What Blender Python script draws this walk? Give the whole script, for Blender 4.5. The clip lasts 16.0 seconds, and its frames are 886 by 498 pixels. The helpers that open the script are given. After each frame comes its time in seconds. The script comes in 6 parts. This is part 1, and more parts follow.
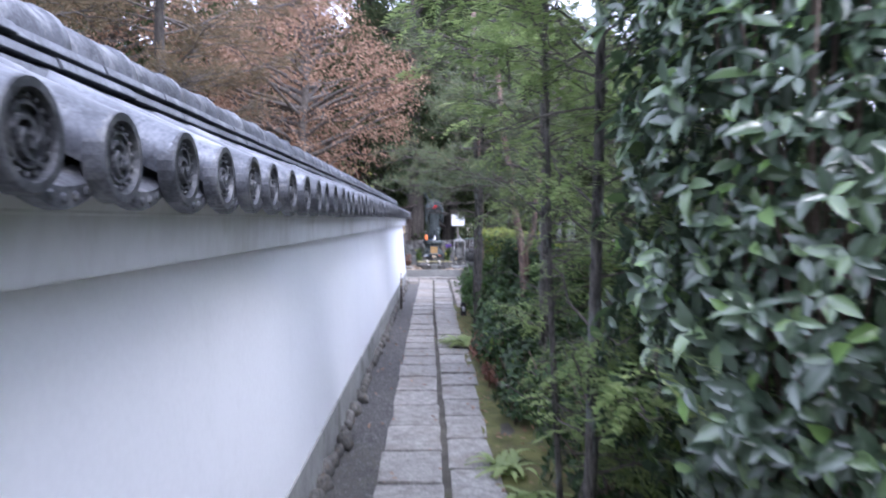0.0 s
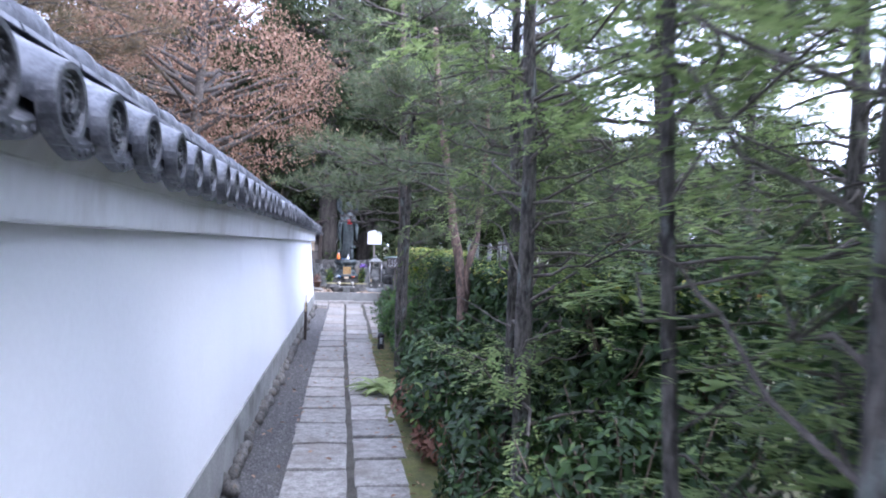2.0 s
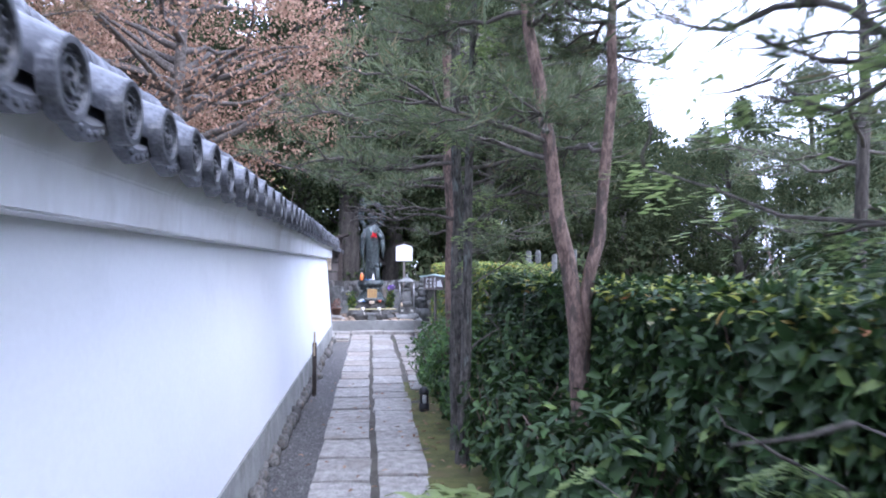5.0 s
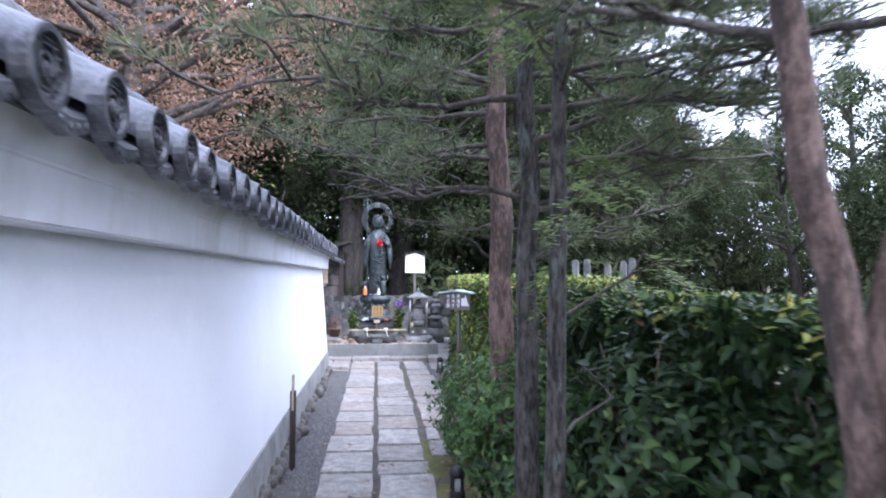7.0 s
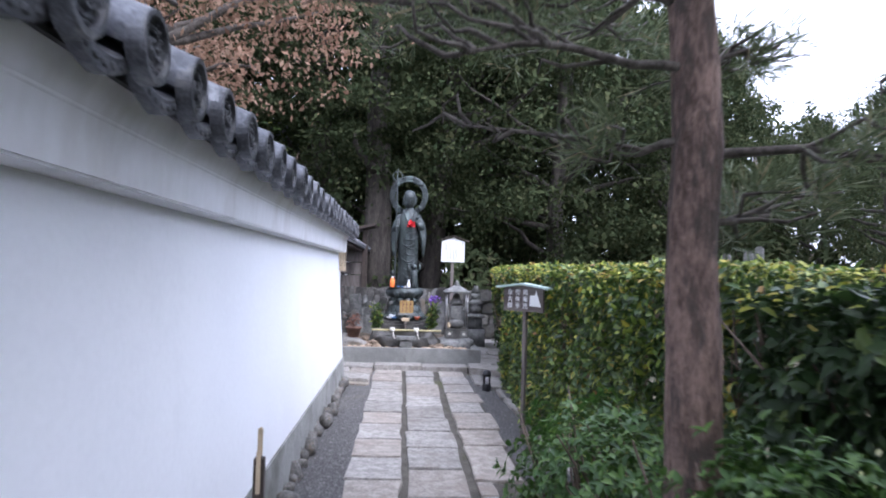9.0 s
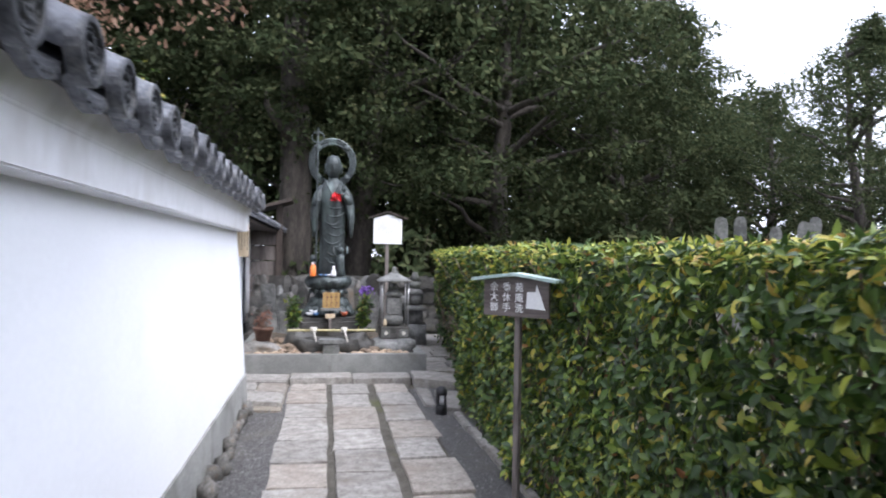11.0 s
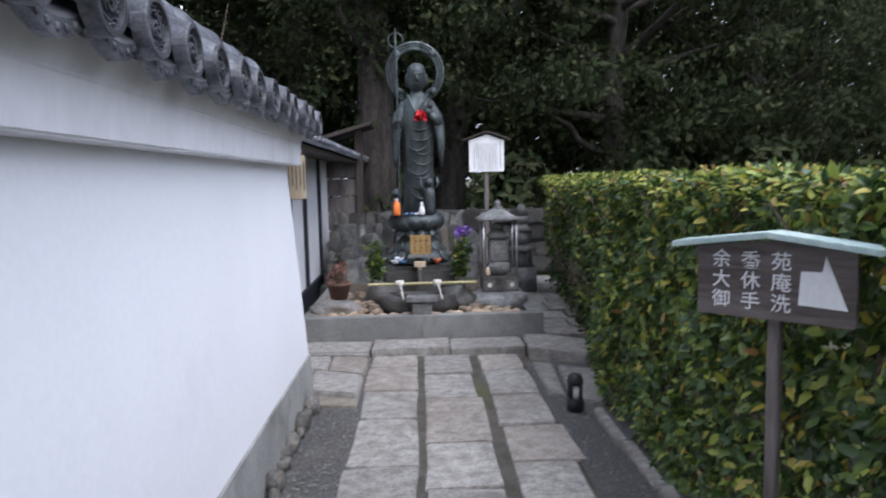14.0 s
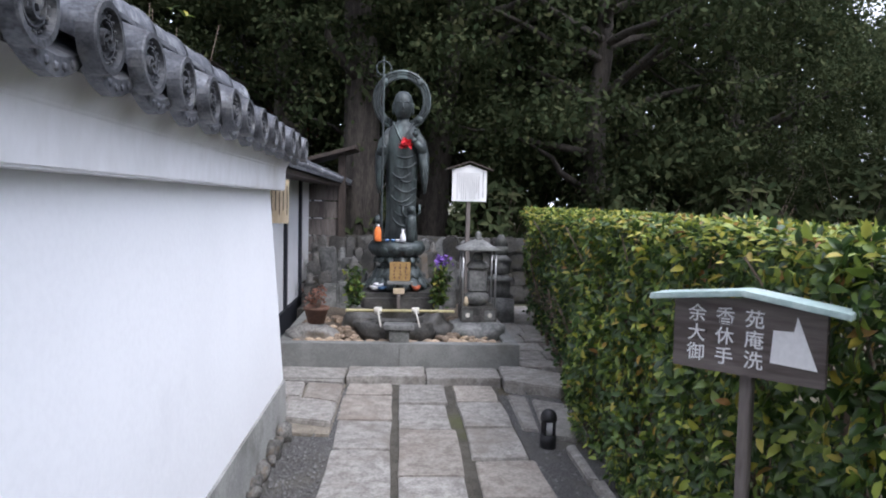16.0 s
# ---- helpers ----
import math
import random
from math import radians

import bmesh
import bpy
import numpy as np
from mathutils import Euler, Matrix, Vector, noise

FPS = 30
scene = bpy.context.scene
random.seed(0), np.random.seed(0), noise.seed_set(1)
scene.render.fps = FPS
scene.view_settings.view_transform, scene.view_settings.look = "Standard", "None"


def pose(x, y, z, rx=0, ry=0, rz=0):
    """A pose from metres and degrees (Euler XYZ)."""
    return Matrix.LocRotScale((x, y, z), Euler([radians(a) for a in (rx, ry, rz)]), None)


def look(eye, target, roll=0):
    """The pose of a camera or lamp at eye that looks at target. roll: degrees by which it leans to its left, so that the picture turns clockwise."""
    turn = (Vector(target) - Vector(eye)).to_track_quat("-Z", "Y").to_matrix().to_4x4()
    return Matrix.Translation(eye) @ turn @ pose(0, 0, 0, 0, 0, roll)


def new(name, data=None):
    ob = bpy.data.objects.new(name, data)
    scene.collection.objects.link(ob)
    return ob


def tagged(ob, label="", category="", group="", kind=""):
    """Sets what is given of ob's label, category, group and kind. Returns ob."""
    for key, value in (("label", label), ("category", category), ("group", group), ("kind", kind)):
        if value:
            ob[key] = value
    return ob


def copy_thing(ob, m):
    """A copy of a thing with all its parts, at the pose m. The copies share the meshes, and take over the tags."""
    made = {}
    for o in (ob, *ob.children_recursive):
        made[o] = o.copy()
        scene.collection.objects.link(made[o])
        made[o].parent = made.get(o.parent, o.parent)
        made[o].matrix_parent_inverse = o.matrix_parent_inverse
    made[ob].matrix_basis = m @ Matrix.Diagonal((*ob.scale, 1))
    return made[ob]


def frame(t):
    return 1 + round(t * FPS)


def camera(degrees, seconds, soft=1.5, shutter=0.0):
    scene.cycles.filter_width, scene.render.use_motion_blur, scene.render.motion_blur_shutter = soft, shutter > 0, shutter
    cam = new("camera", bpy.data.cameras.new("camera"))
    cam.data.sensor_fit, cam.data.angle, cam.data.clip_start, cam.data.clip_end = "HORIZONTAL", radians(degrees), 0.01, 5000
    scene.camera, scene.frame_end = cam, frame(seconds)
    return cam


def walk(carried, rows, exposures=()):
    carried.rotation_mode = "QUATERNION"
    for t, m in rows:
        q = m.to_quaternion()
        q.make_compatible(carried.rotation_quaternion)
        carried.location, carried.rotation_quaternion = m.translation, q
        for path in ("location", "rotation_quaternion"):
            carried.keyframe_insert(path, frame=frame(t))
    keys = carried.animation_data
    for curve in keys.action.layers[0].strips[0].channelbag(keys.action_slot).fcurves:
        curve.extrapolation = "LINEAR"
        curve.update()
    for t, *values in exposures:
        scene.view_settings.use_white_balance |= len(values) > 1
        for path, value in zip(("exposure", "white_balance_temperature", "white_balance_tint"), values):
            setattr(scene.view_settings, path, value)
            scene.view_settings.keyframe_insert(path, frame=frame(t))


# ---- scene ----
cam = camera(65.2, 16.0, soft=1.9, shutter=0.5)
PATH = [
    (0, (0.042, -1.05, 1.643), (0.07, 0.948, 1.561), -0.1),
    (0.5, (0.06, -0.491, 1.594), (-0.016, 1.508, 1.612), 0.3),
    (1, (0.058, 0.086, 1.531), (-0.029, 2.083, 1.61), -1.6),
    (1.5, (0.032, 0.547, 1.512), (0.144, 2.541, 1.603), 2.1),
    (2, (0.029, 0.971, 1.497), (0.306, 2.952, 1.488), 1.7),
    (2.5, (0.052, 1.502, 1.495), (0.231, 3.494, 1.468), 1.5),
    (3, (0.035, 2.002, 1.497), (0.255, 3.99, 1.515), 1.2),
    (3.5, (0.081, 2.565, 1.466), (0.291, 4.553, 1.497), 0.7),
    (4, (0.034, 3.112, 1.45), (0.219, 5.102, 1.495), 1.7),
    (4.5, (0.046, 3.659, 1.412), (0.257, 5.647, 1.456), 0.2),
    (7, (0.052, 6.537, 1.41), (0.242, 8.526, 1.49), 0.1),
    (7.5, (0.01, 7.193, 1.378), (0.152, 9.185, 1.48), 1.9),
    (8, (0.007, 7.722, 1.355), (0.159, 9.715, 1.428), 1.4),
    (8.5, (0.003, 8.318, 1.345), (0.114, 10.314, 1.415), 1.7),
    (10.8, (-0.011, 10.729, 1.348), (0.267, 12.71, 1.364), 1.3),
    (11, (-0.008, 10.929, 1.347), (0.325, 12.901, 1.365), 1.0),
    (11.5, (0.016, 11.419, 1.328), (0.419, 13.378, 1.304), -0.2),
    (12, (0.062, 11.853, 1.347), (0.48, 13.808, 1.294), 0.1),
    (12.5, (0.078, 12.214, 1.38), (0.561, 14.154, 1.351), 1.1),
    (13, (0.112, 12.529, 1.388), (0.322, 14.514, 1.267), -0.7),
    (13.5, (0.096, 12.659, 1.422), (0.098, 14.647, 1.206), -2.5),
    (14, (0.073, 12.685, 1.413), (0.136, 14.674, 1.213), -1.3),
    (14.5, (0.055, 12.669, 1.408), (0.196, 14.661, 1.303), 5.0),
    (15, (0.063, 12.665, 1.406), (0.272, 14.648, 1.253), 3.5),
    (15.5, (0.046, 12.662, 1.446), (0.191, 14.65, 1.285), 1.3),
    (16, (0.059, 12.667, 1.472), (0.184, 14.658, 1.337), 1.3),
]
EXPOSURES = [(0.0, 2.0, 5450, 20), (1.5, 2.16, 5350, 20), (2.5, 2.16, 5200, 20), (4.5, 2.16, 5200, 20), (7.5, 2.02, 5420, 19), (8.5, 1.86, 5550, 18), (11.0, 1.74, 6000, 13), (12.5, 1.88, 6150, 12), (13.0, 1.78, 6100, 12), (13.5, 1.24, 5850, 13), (14.0, 1.1, 5800, 13), (14.6, 1.2, 5900, 13), (15.2, 1.28, 5950, 13), (16.0, 1.26, 5950, 13)]
walk(cam, [(t, look(eye, target, roll)) for t, eye, target, roll in PATH], EXPOSURES)

# world: overcast sky
world = bpy.data.worlds.new("overcast_sky")
scene.world = world
world.use_nodes = True
wn, wl = world.node_tree.nodes, world.node_tree.links
sky = wn.new("ShaderNodeTexSky")
sky.sky_type = "NISHITA"
sky.sun_disc = False
sky.sun_elevation = radians(48)
sky.sun_rotation = radians(150)
sky.air_density, sky.dust_density, sky.ozone_density = 1.0, 6.0, 1.0
cloud = wn.new("ShaderNodeMix")
cloud.data_type = "RGBA"
cloud.inputs[0].default_value = 0.8
cloud.inputs[7].default_value = (9.3, 9.5, 10.4, 1)
wl.new(sky.outputs[0], cloud.inputs[6])
wl.new(cloud.outputs[2], wn["Background"].inputs["Color"])
wn["Background"].inputs["Strength"].default_value = 0.11
sun = new("sun", bpy.data.lights.new("sun", "SUN"))
sun.data.energy, sun.data.angle, sun.data.color = 0.7, radians(25), (1.0, 0.98, 0.95)
sun.matrix_world = look((4, -6, 9), (0, 0, 0))



# ---- materials ----
def graph(name):
    m = bpy.data.materials.new(name)
    m.use_nodes = True
    return m, m.node_tree.nodes, m.node_tree.links, m.node_tree.nodes["Principled BSDF"]


def mix_rgb(n, l, fac, a, b, mode="MIX"):
    x = n.new("ShaderNodeMix")
    x.data_type, x.blend_type = "RGBA", mode
    for sock, v in ((0, fac), (6, a), (7, b)):
        if isinstance(v, (int, float)):
            x.inputs[sock].default_value = v
        elif isinstance(v, tuple):
            x.inputs[sock].default_value = (*v, 1)
        else:
            l.new(v, x.inputs[sock])
    return x.outputs[2]


def ramp(n, l, fac, stops):
    r = n.new("ShaderNodeValToRGB")
    e = r.color_ramp.elements
    while len(e) < len(stops):
        e.new(0.5)
    for el, (p, c) in zip(e, stops):
        el.position, el.color = p, (*c, 1)
    l.new(fac, r.inputs[0])
    return r.outputs[0]


def noise_tex(n, l, vec, scale, detail=5, rough=0.6):
    t = n.new("ShaderNodeTexNoise")
    t.inputs["Scale"].default_value, t.inputs["Detail"].default_value, t.inputs["Roughness"].default_value = scale, detail, rough
    l.new(vec, t.inputs["Vector"])
    return t.outputs["Fac"]


def surface(name, dark, light, scale=4.0, grain=70.0, rough=0.75, bump=0.25, metal=0.0, spec=0.5, stain=None, stain_scale=1.5,
            stain_at=(0.52, 0.7), vary=0.0, stretch=(1, 1, 1), depth=0.01):
    """Two scales of tone, an optional stain colour, and a fine relief."""
    m, n, l, p = graph(name)
    tc = n.new("ShaderNodeTexCoord")
    info = n.new("ShaderNodeObjectInfo")
    mapping = n.new("ShaderNodeMapping")
    mapping.inputs["Scale"].default_value = stretch
    add = n.new("ShaderNodeVectorMath")
    add.operation = "MULTIPLY_ADD"
    add.inputs[1].default_value = (31, 17, 23)
    l.new(info.outputs["Random"], add.inputs[0])
    l.new(tc.outputs["Object"], add.inputs[2])
    l.new(add.outputs[0], mapping.inputs["Vector"])
    v = mapping.outputs[0]
    big, small = noise_tex(n, l, v, scale), noise_tex(n, l, v, grain, 3)
    blend = n.new("ShaderNodeMath")
    blend.operation = "MULTIPLY_ADD"
    blend.inputs[1].default_value = 0.45
    half = n.new("ShaderNodeMath")
    half.operation = "MULTIPLY"
    half.inputs[1].default_value = 0.55
    l.new(big, half.inputs[0])
    l.new(small, blend.inputs[0])
    l.new(half.outputs[0], blend.inputs[2])
    col = ramp(n, l, blend.outputs[0], ((0.41, dark), (0.6, light)))
    if stain:
        s = noise_tex(n, l, v, stain_scale, 6, 0.65)
        f = ramp(n, l, s, ((stain_at[0], (0, 0, 0)), (stain_at[1], (1, 1, 1))))
        col = mix_rgb(n, l, f, col, stain)
    if vary:
        h = n.new("ShaderNodeHueSaturation")
        rr = n.new("ShaderNodeMapRange")
        rr.inputs["To Min"].default_value, rr.inputs["To Max"].default_value = 1 - vary, 1 + vary
        l.new(info.outputs["Random"], rr.inputs["Value"])
        l.new(rr.outputs[0], h.inputs["Value"])
        l.new(col, h.inputs["Color"])
        col = h.outputs[0]
    l.new(col, p.inputs["Base Color"])
    p.inputs["Roughness"].default_value, p.inputs["Metallic"].default_value = rough, metal
    p.inputs["Specular IOR Level"].default_value = spec
    if bump:
        b = n.new("ShaderNodeBump")
        b.inputs["Strength"].default_value, b.inputs["Distance"].default_value = bump, depth
        l.new(blend.outputs[0], b.inputs["Height"])
        l.new(b.outputs[0], p.inputs["Normal"])
    return m


def foliage(name, stops, rough=0.45, spec=0.5, clear=0.3):
    """Leaves, each with a tone of its own, that let some light through."""
    m, n, l, p = graph(name)
    geo = n.new("ShaderNodeNewGeometry")
    col = ramp(n, l, geo.outputs["Random Per Island"], stops)
    tc = n.new("ShaderNodeTexCoord")
    big = noise_tex(n, l, tc.outputs["Object"], 1.3, 3)
    tone = ramp(n, l, big, ((0.3, (0.72, 0.75, 0.7)), (0.7, (1.2, 1.15, 1.1))))
    col = mix_rgb(n, l, 1.0, col, tone, "MULTIPLY")
    l.new(col, p.inputs["Base Color"])
    p.inputs["Roughness"].default_value, p.inputs["Specular IOR Level"].default_value = rough, spec
    tr = n.new("ShaderNodeBsdfTranslucent")
    l.new(col, tr.inputs["Color"])
    mx = n.new("ShaderNodeMixShader")
    mx.inputs[0].default_value = clear
    l.new(p.outputs[0], mx.inputs[1])
    l.new(tr.outputs[0], mx.inputs[2])
    l.new(mx.outputs[0], n["Material Output"].inputs["Surface"])
    return m


PLASTER = surface("lime_plaster", (0.79, 0.8, 0.82), (0.83, 0.84, 0.86), 1.2, 40, 0.85, 0.05, stain=(0.7, 0.71, 0.73), stain_scale=0.8, stain_at=(0.58, 0.8), depth=0.004)
FASCIA = surface("weathered_plaster", (0.72, 0.72, 0.73), (0.79, 0.79, 0.81), 1.0, 14, 0.85, 0.1, stain=(0.5, 0.475, 0.45), stain_scale=1.6, stain_at=(0.5, 0.8), stretch=(1, 1.4, 0.7), depth=0.004)
PLINTH = surface("plinth_concrete", (0.24, 0.24, 0.23), (0.36, 0.36, 0.34), 3, 60, 0.9, 0.3, stain=(0.14, 0.14, 0.12), stain_scale=2.0)
TILE = surface("smoked_roof_tile", (0.06, 0.064, 0.074), (0.15, 0.157, 0.178), 9, 90, 0.42, 0.15, 0.35, 0.5, stain=(0.32, 0.33, 0.345), stain_scale=7, stain_at=(0.53, 0.7), vary=0.18, depth=0.003)
TILE_DARK = surface("smoked_tile_face", (0.045, 0.047, 0.054), (0.125, 0.13, 0.143), 14, 110, 0.5, 0.3, 0.3, stain=(0.2, 0.2, 0.2), stain_scale=12, vary=0.2, depth=0.004)
# near-black clay: shade under the tiles and between ridge courses, put into the colour
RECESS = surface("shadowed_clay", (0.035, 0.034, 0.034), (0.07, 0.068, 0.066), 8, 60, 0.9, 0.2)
SLAB = surface("granite_slab", (0.19, 0.178, 0.163), (0.37, 0.35, 0.323), 14, 60, 0.85, 0.8, stain=(0.165, 0.142, 0.118), stain_scale=2.2, stain_at=(0.5, 0.75), vary=0.16, depth=0.006)
SLAB_WARM = surface("warm_granite_slab", (0.205, 0.182, 0.158), (0.37, 0.335, 0.296), 12, 60, 0.85, 0.8, stain=(0.22, 0.18, 0.15), stain_scale=2.2, stain_at=(0.5, 0.75), vary=0.12, depth=0.006)
JOINT = surface("earthy_joint", (0.05, 0.045, 0.036), (0.11, 0.1, 0.08), 6, 120, 0.95, 0.6, stain=(0.08, 0.085, 0.035), stain_scale=1.1, stain_at=(0.57, 0.7))
GRAVEL = surface("grey_gravel", (0.045, 0.043, 0.042), (0.16, 0.154, 0.15), 90, 240, 0.9, 0.9, stain=(0.13, 0.12, 0.1), stain_scale=1.2, depth=0.015)
CHIP = surface("gravel_chip", (0.06, 0.058, 0.056), (0.19, 0.185, 0.18), 20, 100, 0.85, 0.2, vary=0.3)
EARTH = surface("garden_earth", (0.055, 0.045, 0.032), (0.12, 0.1, 0.07), 2.5, 60, 0.95, 0.7, stain=(0.085, 0.1, 0.03), stain_scale=0.7, stain_at=(0.42, 0.6), depth=0.03)
MOSS = surface("moss", (0.06, 0.07, 0.02), (0.17, 0.165, 0.05), 5, 120, 0.95, 0.8, stain=(0.13, 0.1, 0.05), stain_scale=3, depth=0.02)
ROCK = surface("field_stone", (0.07, 0.068, 0.062), (0.21, 0.2, 0.185), 7, 60, 0.8, 0.6, stain=(0.15, 0.115, 0.08), stain_scale=3, vary=0.3)
GRANITE = surface("old_granite", (0.09, 0.092, 0.088), (0.22, 0.22, 0.212), 6, 40, 0.88, 0.4, stain=(0.11, 0.115, 0.1), stain_scale=4, vary=0.22)
BED_EDGE = surface("sandy_mortar", (0.19, 0.165, 0.13), (0.33, 0.29, 0.235), 8, 90, 0.95, 0.4)
KERB = surface("planter_stone", (0.165, 0.168, 0.16), (0.26, 0.262, 0.25), 4, 110, 0.85, 0.25, stain=(0.14, 0.135, 0.12), stain_scale=2.5, stain_at=(0.54, 0.7))
PEBBLE = surface("river_pebble", (0.22, 0.16, 0.105), (0.52, 0.4, 0.28), 9, 60, 0.6, 0.15, vary=0.35)
BRONZE = surface("patinated_bronze", (0.028, 0.034, 0.035), (0.08, 0.094, 0.094), 7, 60, 0.45, 0.3, 0.4, stain=(0.13, 0.165, 0.16), stain_scale=6, stain_at=(0.5, 0.68), stretch=(1, 1, 0.35))
BARK = surface("grey_bark", (0.018, 0.016, 0.014), (0.13, 0.118, 0.104), 26, 70, 0.95, 1.0, stain=(0.16, 0.175, 0.16), stain_scale=14, stain_at=(0.57, 0.65), stretch=(1, 1, 0.3), depth=0.04)
WET_ROCK = surface("wet_dark_stone", (0.028, 0.027, 0.025), (0.105, 0.1, 0.092), 7, 60, 0.55, 0.6, stain=(0.06, 0.055, 0.035), stain_scale=3, vary=0.3)
NAVY_POST = surface("blue_black_post", (0.01, 0.012, 0.018), (0.03, 0.034, 0.046), 6, 60, 0.6, 0.2, stretch=(1, 1, 0.15))
BED_FILL = surface("brown_pebbly_soil", (0.05, 0.04, 0.03), (0.19, 0.15, 0.11), 60, 220, 0.9, 0.9, stain=(0.1, 0.085, 0.065), stain_scale=3, depth=0.015)
BED_STONE = surface("brown_stone", (0.11, 0.08, 0.056), (0.34, 0.255, 0.18), 8, 60, 0.75, 0.4, stain=(0.12, 0.1, 0.08), stain_scale=5, vary=0.35)
BLEACHED = surface("bleached_wood", (0.56, 0.53, 0.47), (0.7, 0.67, 0.6), 6, 50, 0.7, 0.15, stretch=(1, 1, 0.2))
LIMB = surface("dark_limb_bark", (0.05, 0.042, 0.036), (0.15, 0.132, 0.115), 14, 60, 0.95, 0.8, depth=0.01)
BARK_RED = surface("red_pine_bark", (0.085, 0.056, 0.045), (0.27, 0.185, 0.15), 20, 70, 0.9, 1.0, stain=(0.075, 0.057, 0.048), stain_scale=13, stain_at=(0.52, 0.6), stretch=(1, 1, 0.35), depth=0.03)
BARK_DARK = surface("dark_bark", (0.026, 0.022, 0.019), (0.08, 0.069, 0.058), 8, 50, 0.95, 1.0, stretch=(1, 1, 0.2), depth=0.03)
TIMBER = surface("weathered_timber", (0.1, 0.085, 0.078), (0.2, 0.175, 0.16), 6, 50, 0.85, 0.35, stretch=(1, 1, 0.15), depth=0.004)
SIGN_BOARD = surface("weathered_sign_board", (0.075, 0.06, 0.055), (0.17, 0.145, 0.135), 9, 60, 0.8, 0.35, stretch=(0.12, 0.12, 1.2), depth=0.004)
TIMBER_DARK = surface("dark_stained_post", (0.03, 0.022, 0.018), (0.07, 0.052, 0.042), 6, 60, 0.7, 0.3, stretch=(1, 1, 0.15))
COPPER = surface("verdigris_sheet", (0.33, 0.44, 0.42), (0.5, 0.6, 0.57), 6, 60, 0.6, 0.15, stain=(0.3, 0.33, 0.3), stain_scale=5)
WHITE_PAINT = surface("white_paint", (0.72, 0.72, 0.72), (0.82, 0.82, 0.82), 8, 70, 0.6, 0.08)
INK = surface("black_ink", (0.03, 0.03, 0.03), (0.06, 0.06, 0.06), 8, 70, 0.7, 0)
IRON = surface("black_cast_metal", (0.012, 0.012, 0.014), (0.03, 0.03, 0.033), 8, 90, 0.45, 0.1, 0.2)
STEEL = surface("brushed_steel_post", (0.4, 0.4, 0.41), (0.55, 0.55, 0.56), 8, 90, 0.35, 0.05, 0.8)
BAMBOO = surface("pale_bamboo", (0.36, 0.31, 0.15), (0.52, 0.47, 0.26), 8, 60, 0.5, 0.1, stain=(0.25, 0.24, 0.12), stain_scale=8)
PALE_WOOD = surface("pale_wood", (0.5, 0.4, 0.27), (0.64, 0.53, 0.38), 6, 50, 0.7, 0.15, stretch=(1, 1, 0.2))
TERRACOTTA = surface("brown_terracotta", (0.09, 0.045, 0.03), (0.17, 0.09, 0.06), 8, 60, 0.7, 0.15)
GILT_WOOD = surface("gilded_brown_board", (0.3, 0.18, 0.06), (0.42, 0.27, 0.1), 8, 60, 0.6, 0.15)
RED_CLOTH = surface("bright_red_cloth", (0.55, 0.012, 0.02), (0.75, 0.03, 0.04), 20, 80, 0.8, 0.2)
ORANGE = surface("orange_plastic", (0.75, 0.17, 0.03), (0.9, 0.26, 0.06), 10, 60, 0.4, 0.02)
CHINA = surface("white_porcelain", (0.7, 0.71, 0.74), (0.82, 0.82, 0.84), 10, 60, 0.25, 0)
BLUE = surface("blue_glaze", (0.1, 0.2, 0.42), (0.2, 0.34, 0.55), 10, 60, 0.25, 0)
PURPLE = surface("purple_petal", (0.16, 0.07, 0.36), (0.3, 0.15, 0.55), 20, 80, 0.6, 0.1)
SALMON = surface("red_glazed_bowl", (0.55, 0.12, 0.06), (0.68, 0.2, 0.1), 10, 60, 0.35, 0)
WATER = surface("still_dark_water", (0.02, 0.024, 0.02), (0.03, 0.034, 0.026), 3, 20, 0.06, 0.03)
VERMILION = surface("faded_vermilion_timber", (0.2, 0.05, 0.035), (0.3, 0.085, 0.06), 2, 30, 0.8, 0.2)

LEAF_HEDGE = foliage("hedge_leaf", ((0.0, (0.03, 0.062, 0.016)), (0.5, (0.066, 0.128, 0.028)), (0.76, (0.18, 0.26, 0.052)), (0.9, (0.36, 0.43, 0.07)), (0.975, (0.54, 0.44, 0.08)), (1.0, (0.3, 0.13, 0.06))), 0.33, 0.5, 0.22)
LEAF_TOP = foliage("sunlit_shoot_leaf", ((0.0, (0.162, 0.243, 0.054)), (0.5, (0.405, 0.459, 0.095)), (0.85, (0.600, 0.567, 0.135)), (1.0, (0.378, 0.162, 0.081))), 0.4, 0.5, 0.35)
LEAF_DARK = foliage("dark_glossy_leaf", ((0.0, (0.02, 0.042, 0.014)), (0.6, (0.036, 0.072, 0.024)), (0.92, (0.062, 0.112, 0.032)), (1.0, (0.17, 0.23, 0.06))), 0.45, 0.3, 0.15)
LEAF_FRESH = foliage("fresh_green_leaf", ((0.0, (0.035, 0.09, 0.018)), (0.6, (0.075, 0.16, 0.035)), (1.0, (0.15, 0.26, 0.06))), 0.4, 0.4, 0.25)
LEAF_CAMELLIA = foliage("camellia_leaf", ((0.0, (0.06, 0.095, 0.06)), (0.7, (0.11, 0.16, 0.105)), (0.95, (0.17, 0.26, 0.11)), (1.0, (0.22, 0.38, 0.1))), 0.25, 1.0, 0.2)
LEAF_FOREST = foliage("forest_leaf", ((0.0, (0.032, 0.048, 0.024)), (0.5, (0.054, 0.07, 0.035)), (0.9, (0.078, 0.092, 0.046)), (1.0, (0.11, 0.115, 0.06))), 0.9, 0.05, 0.25)
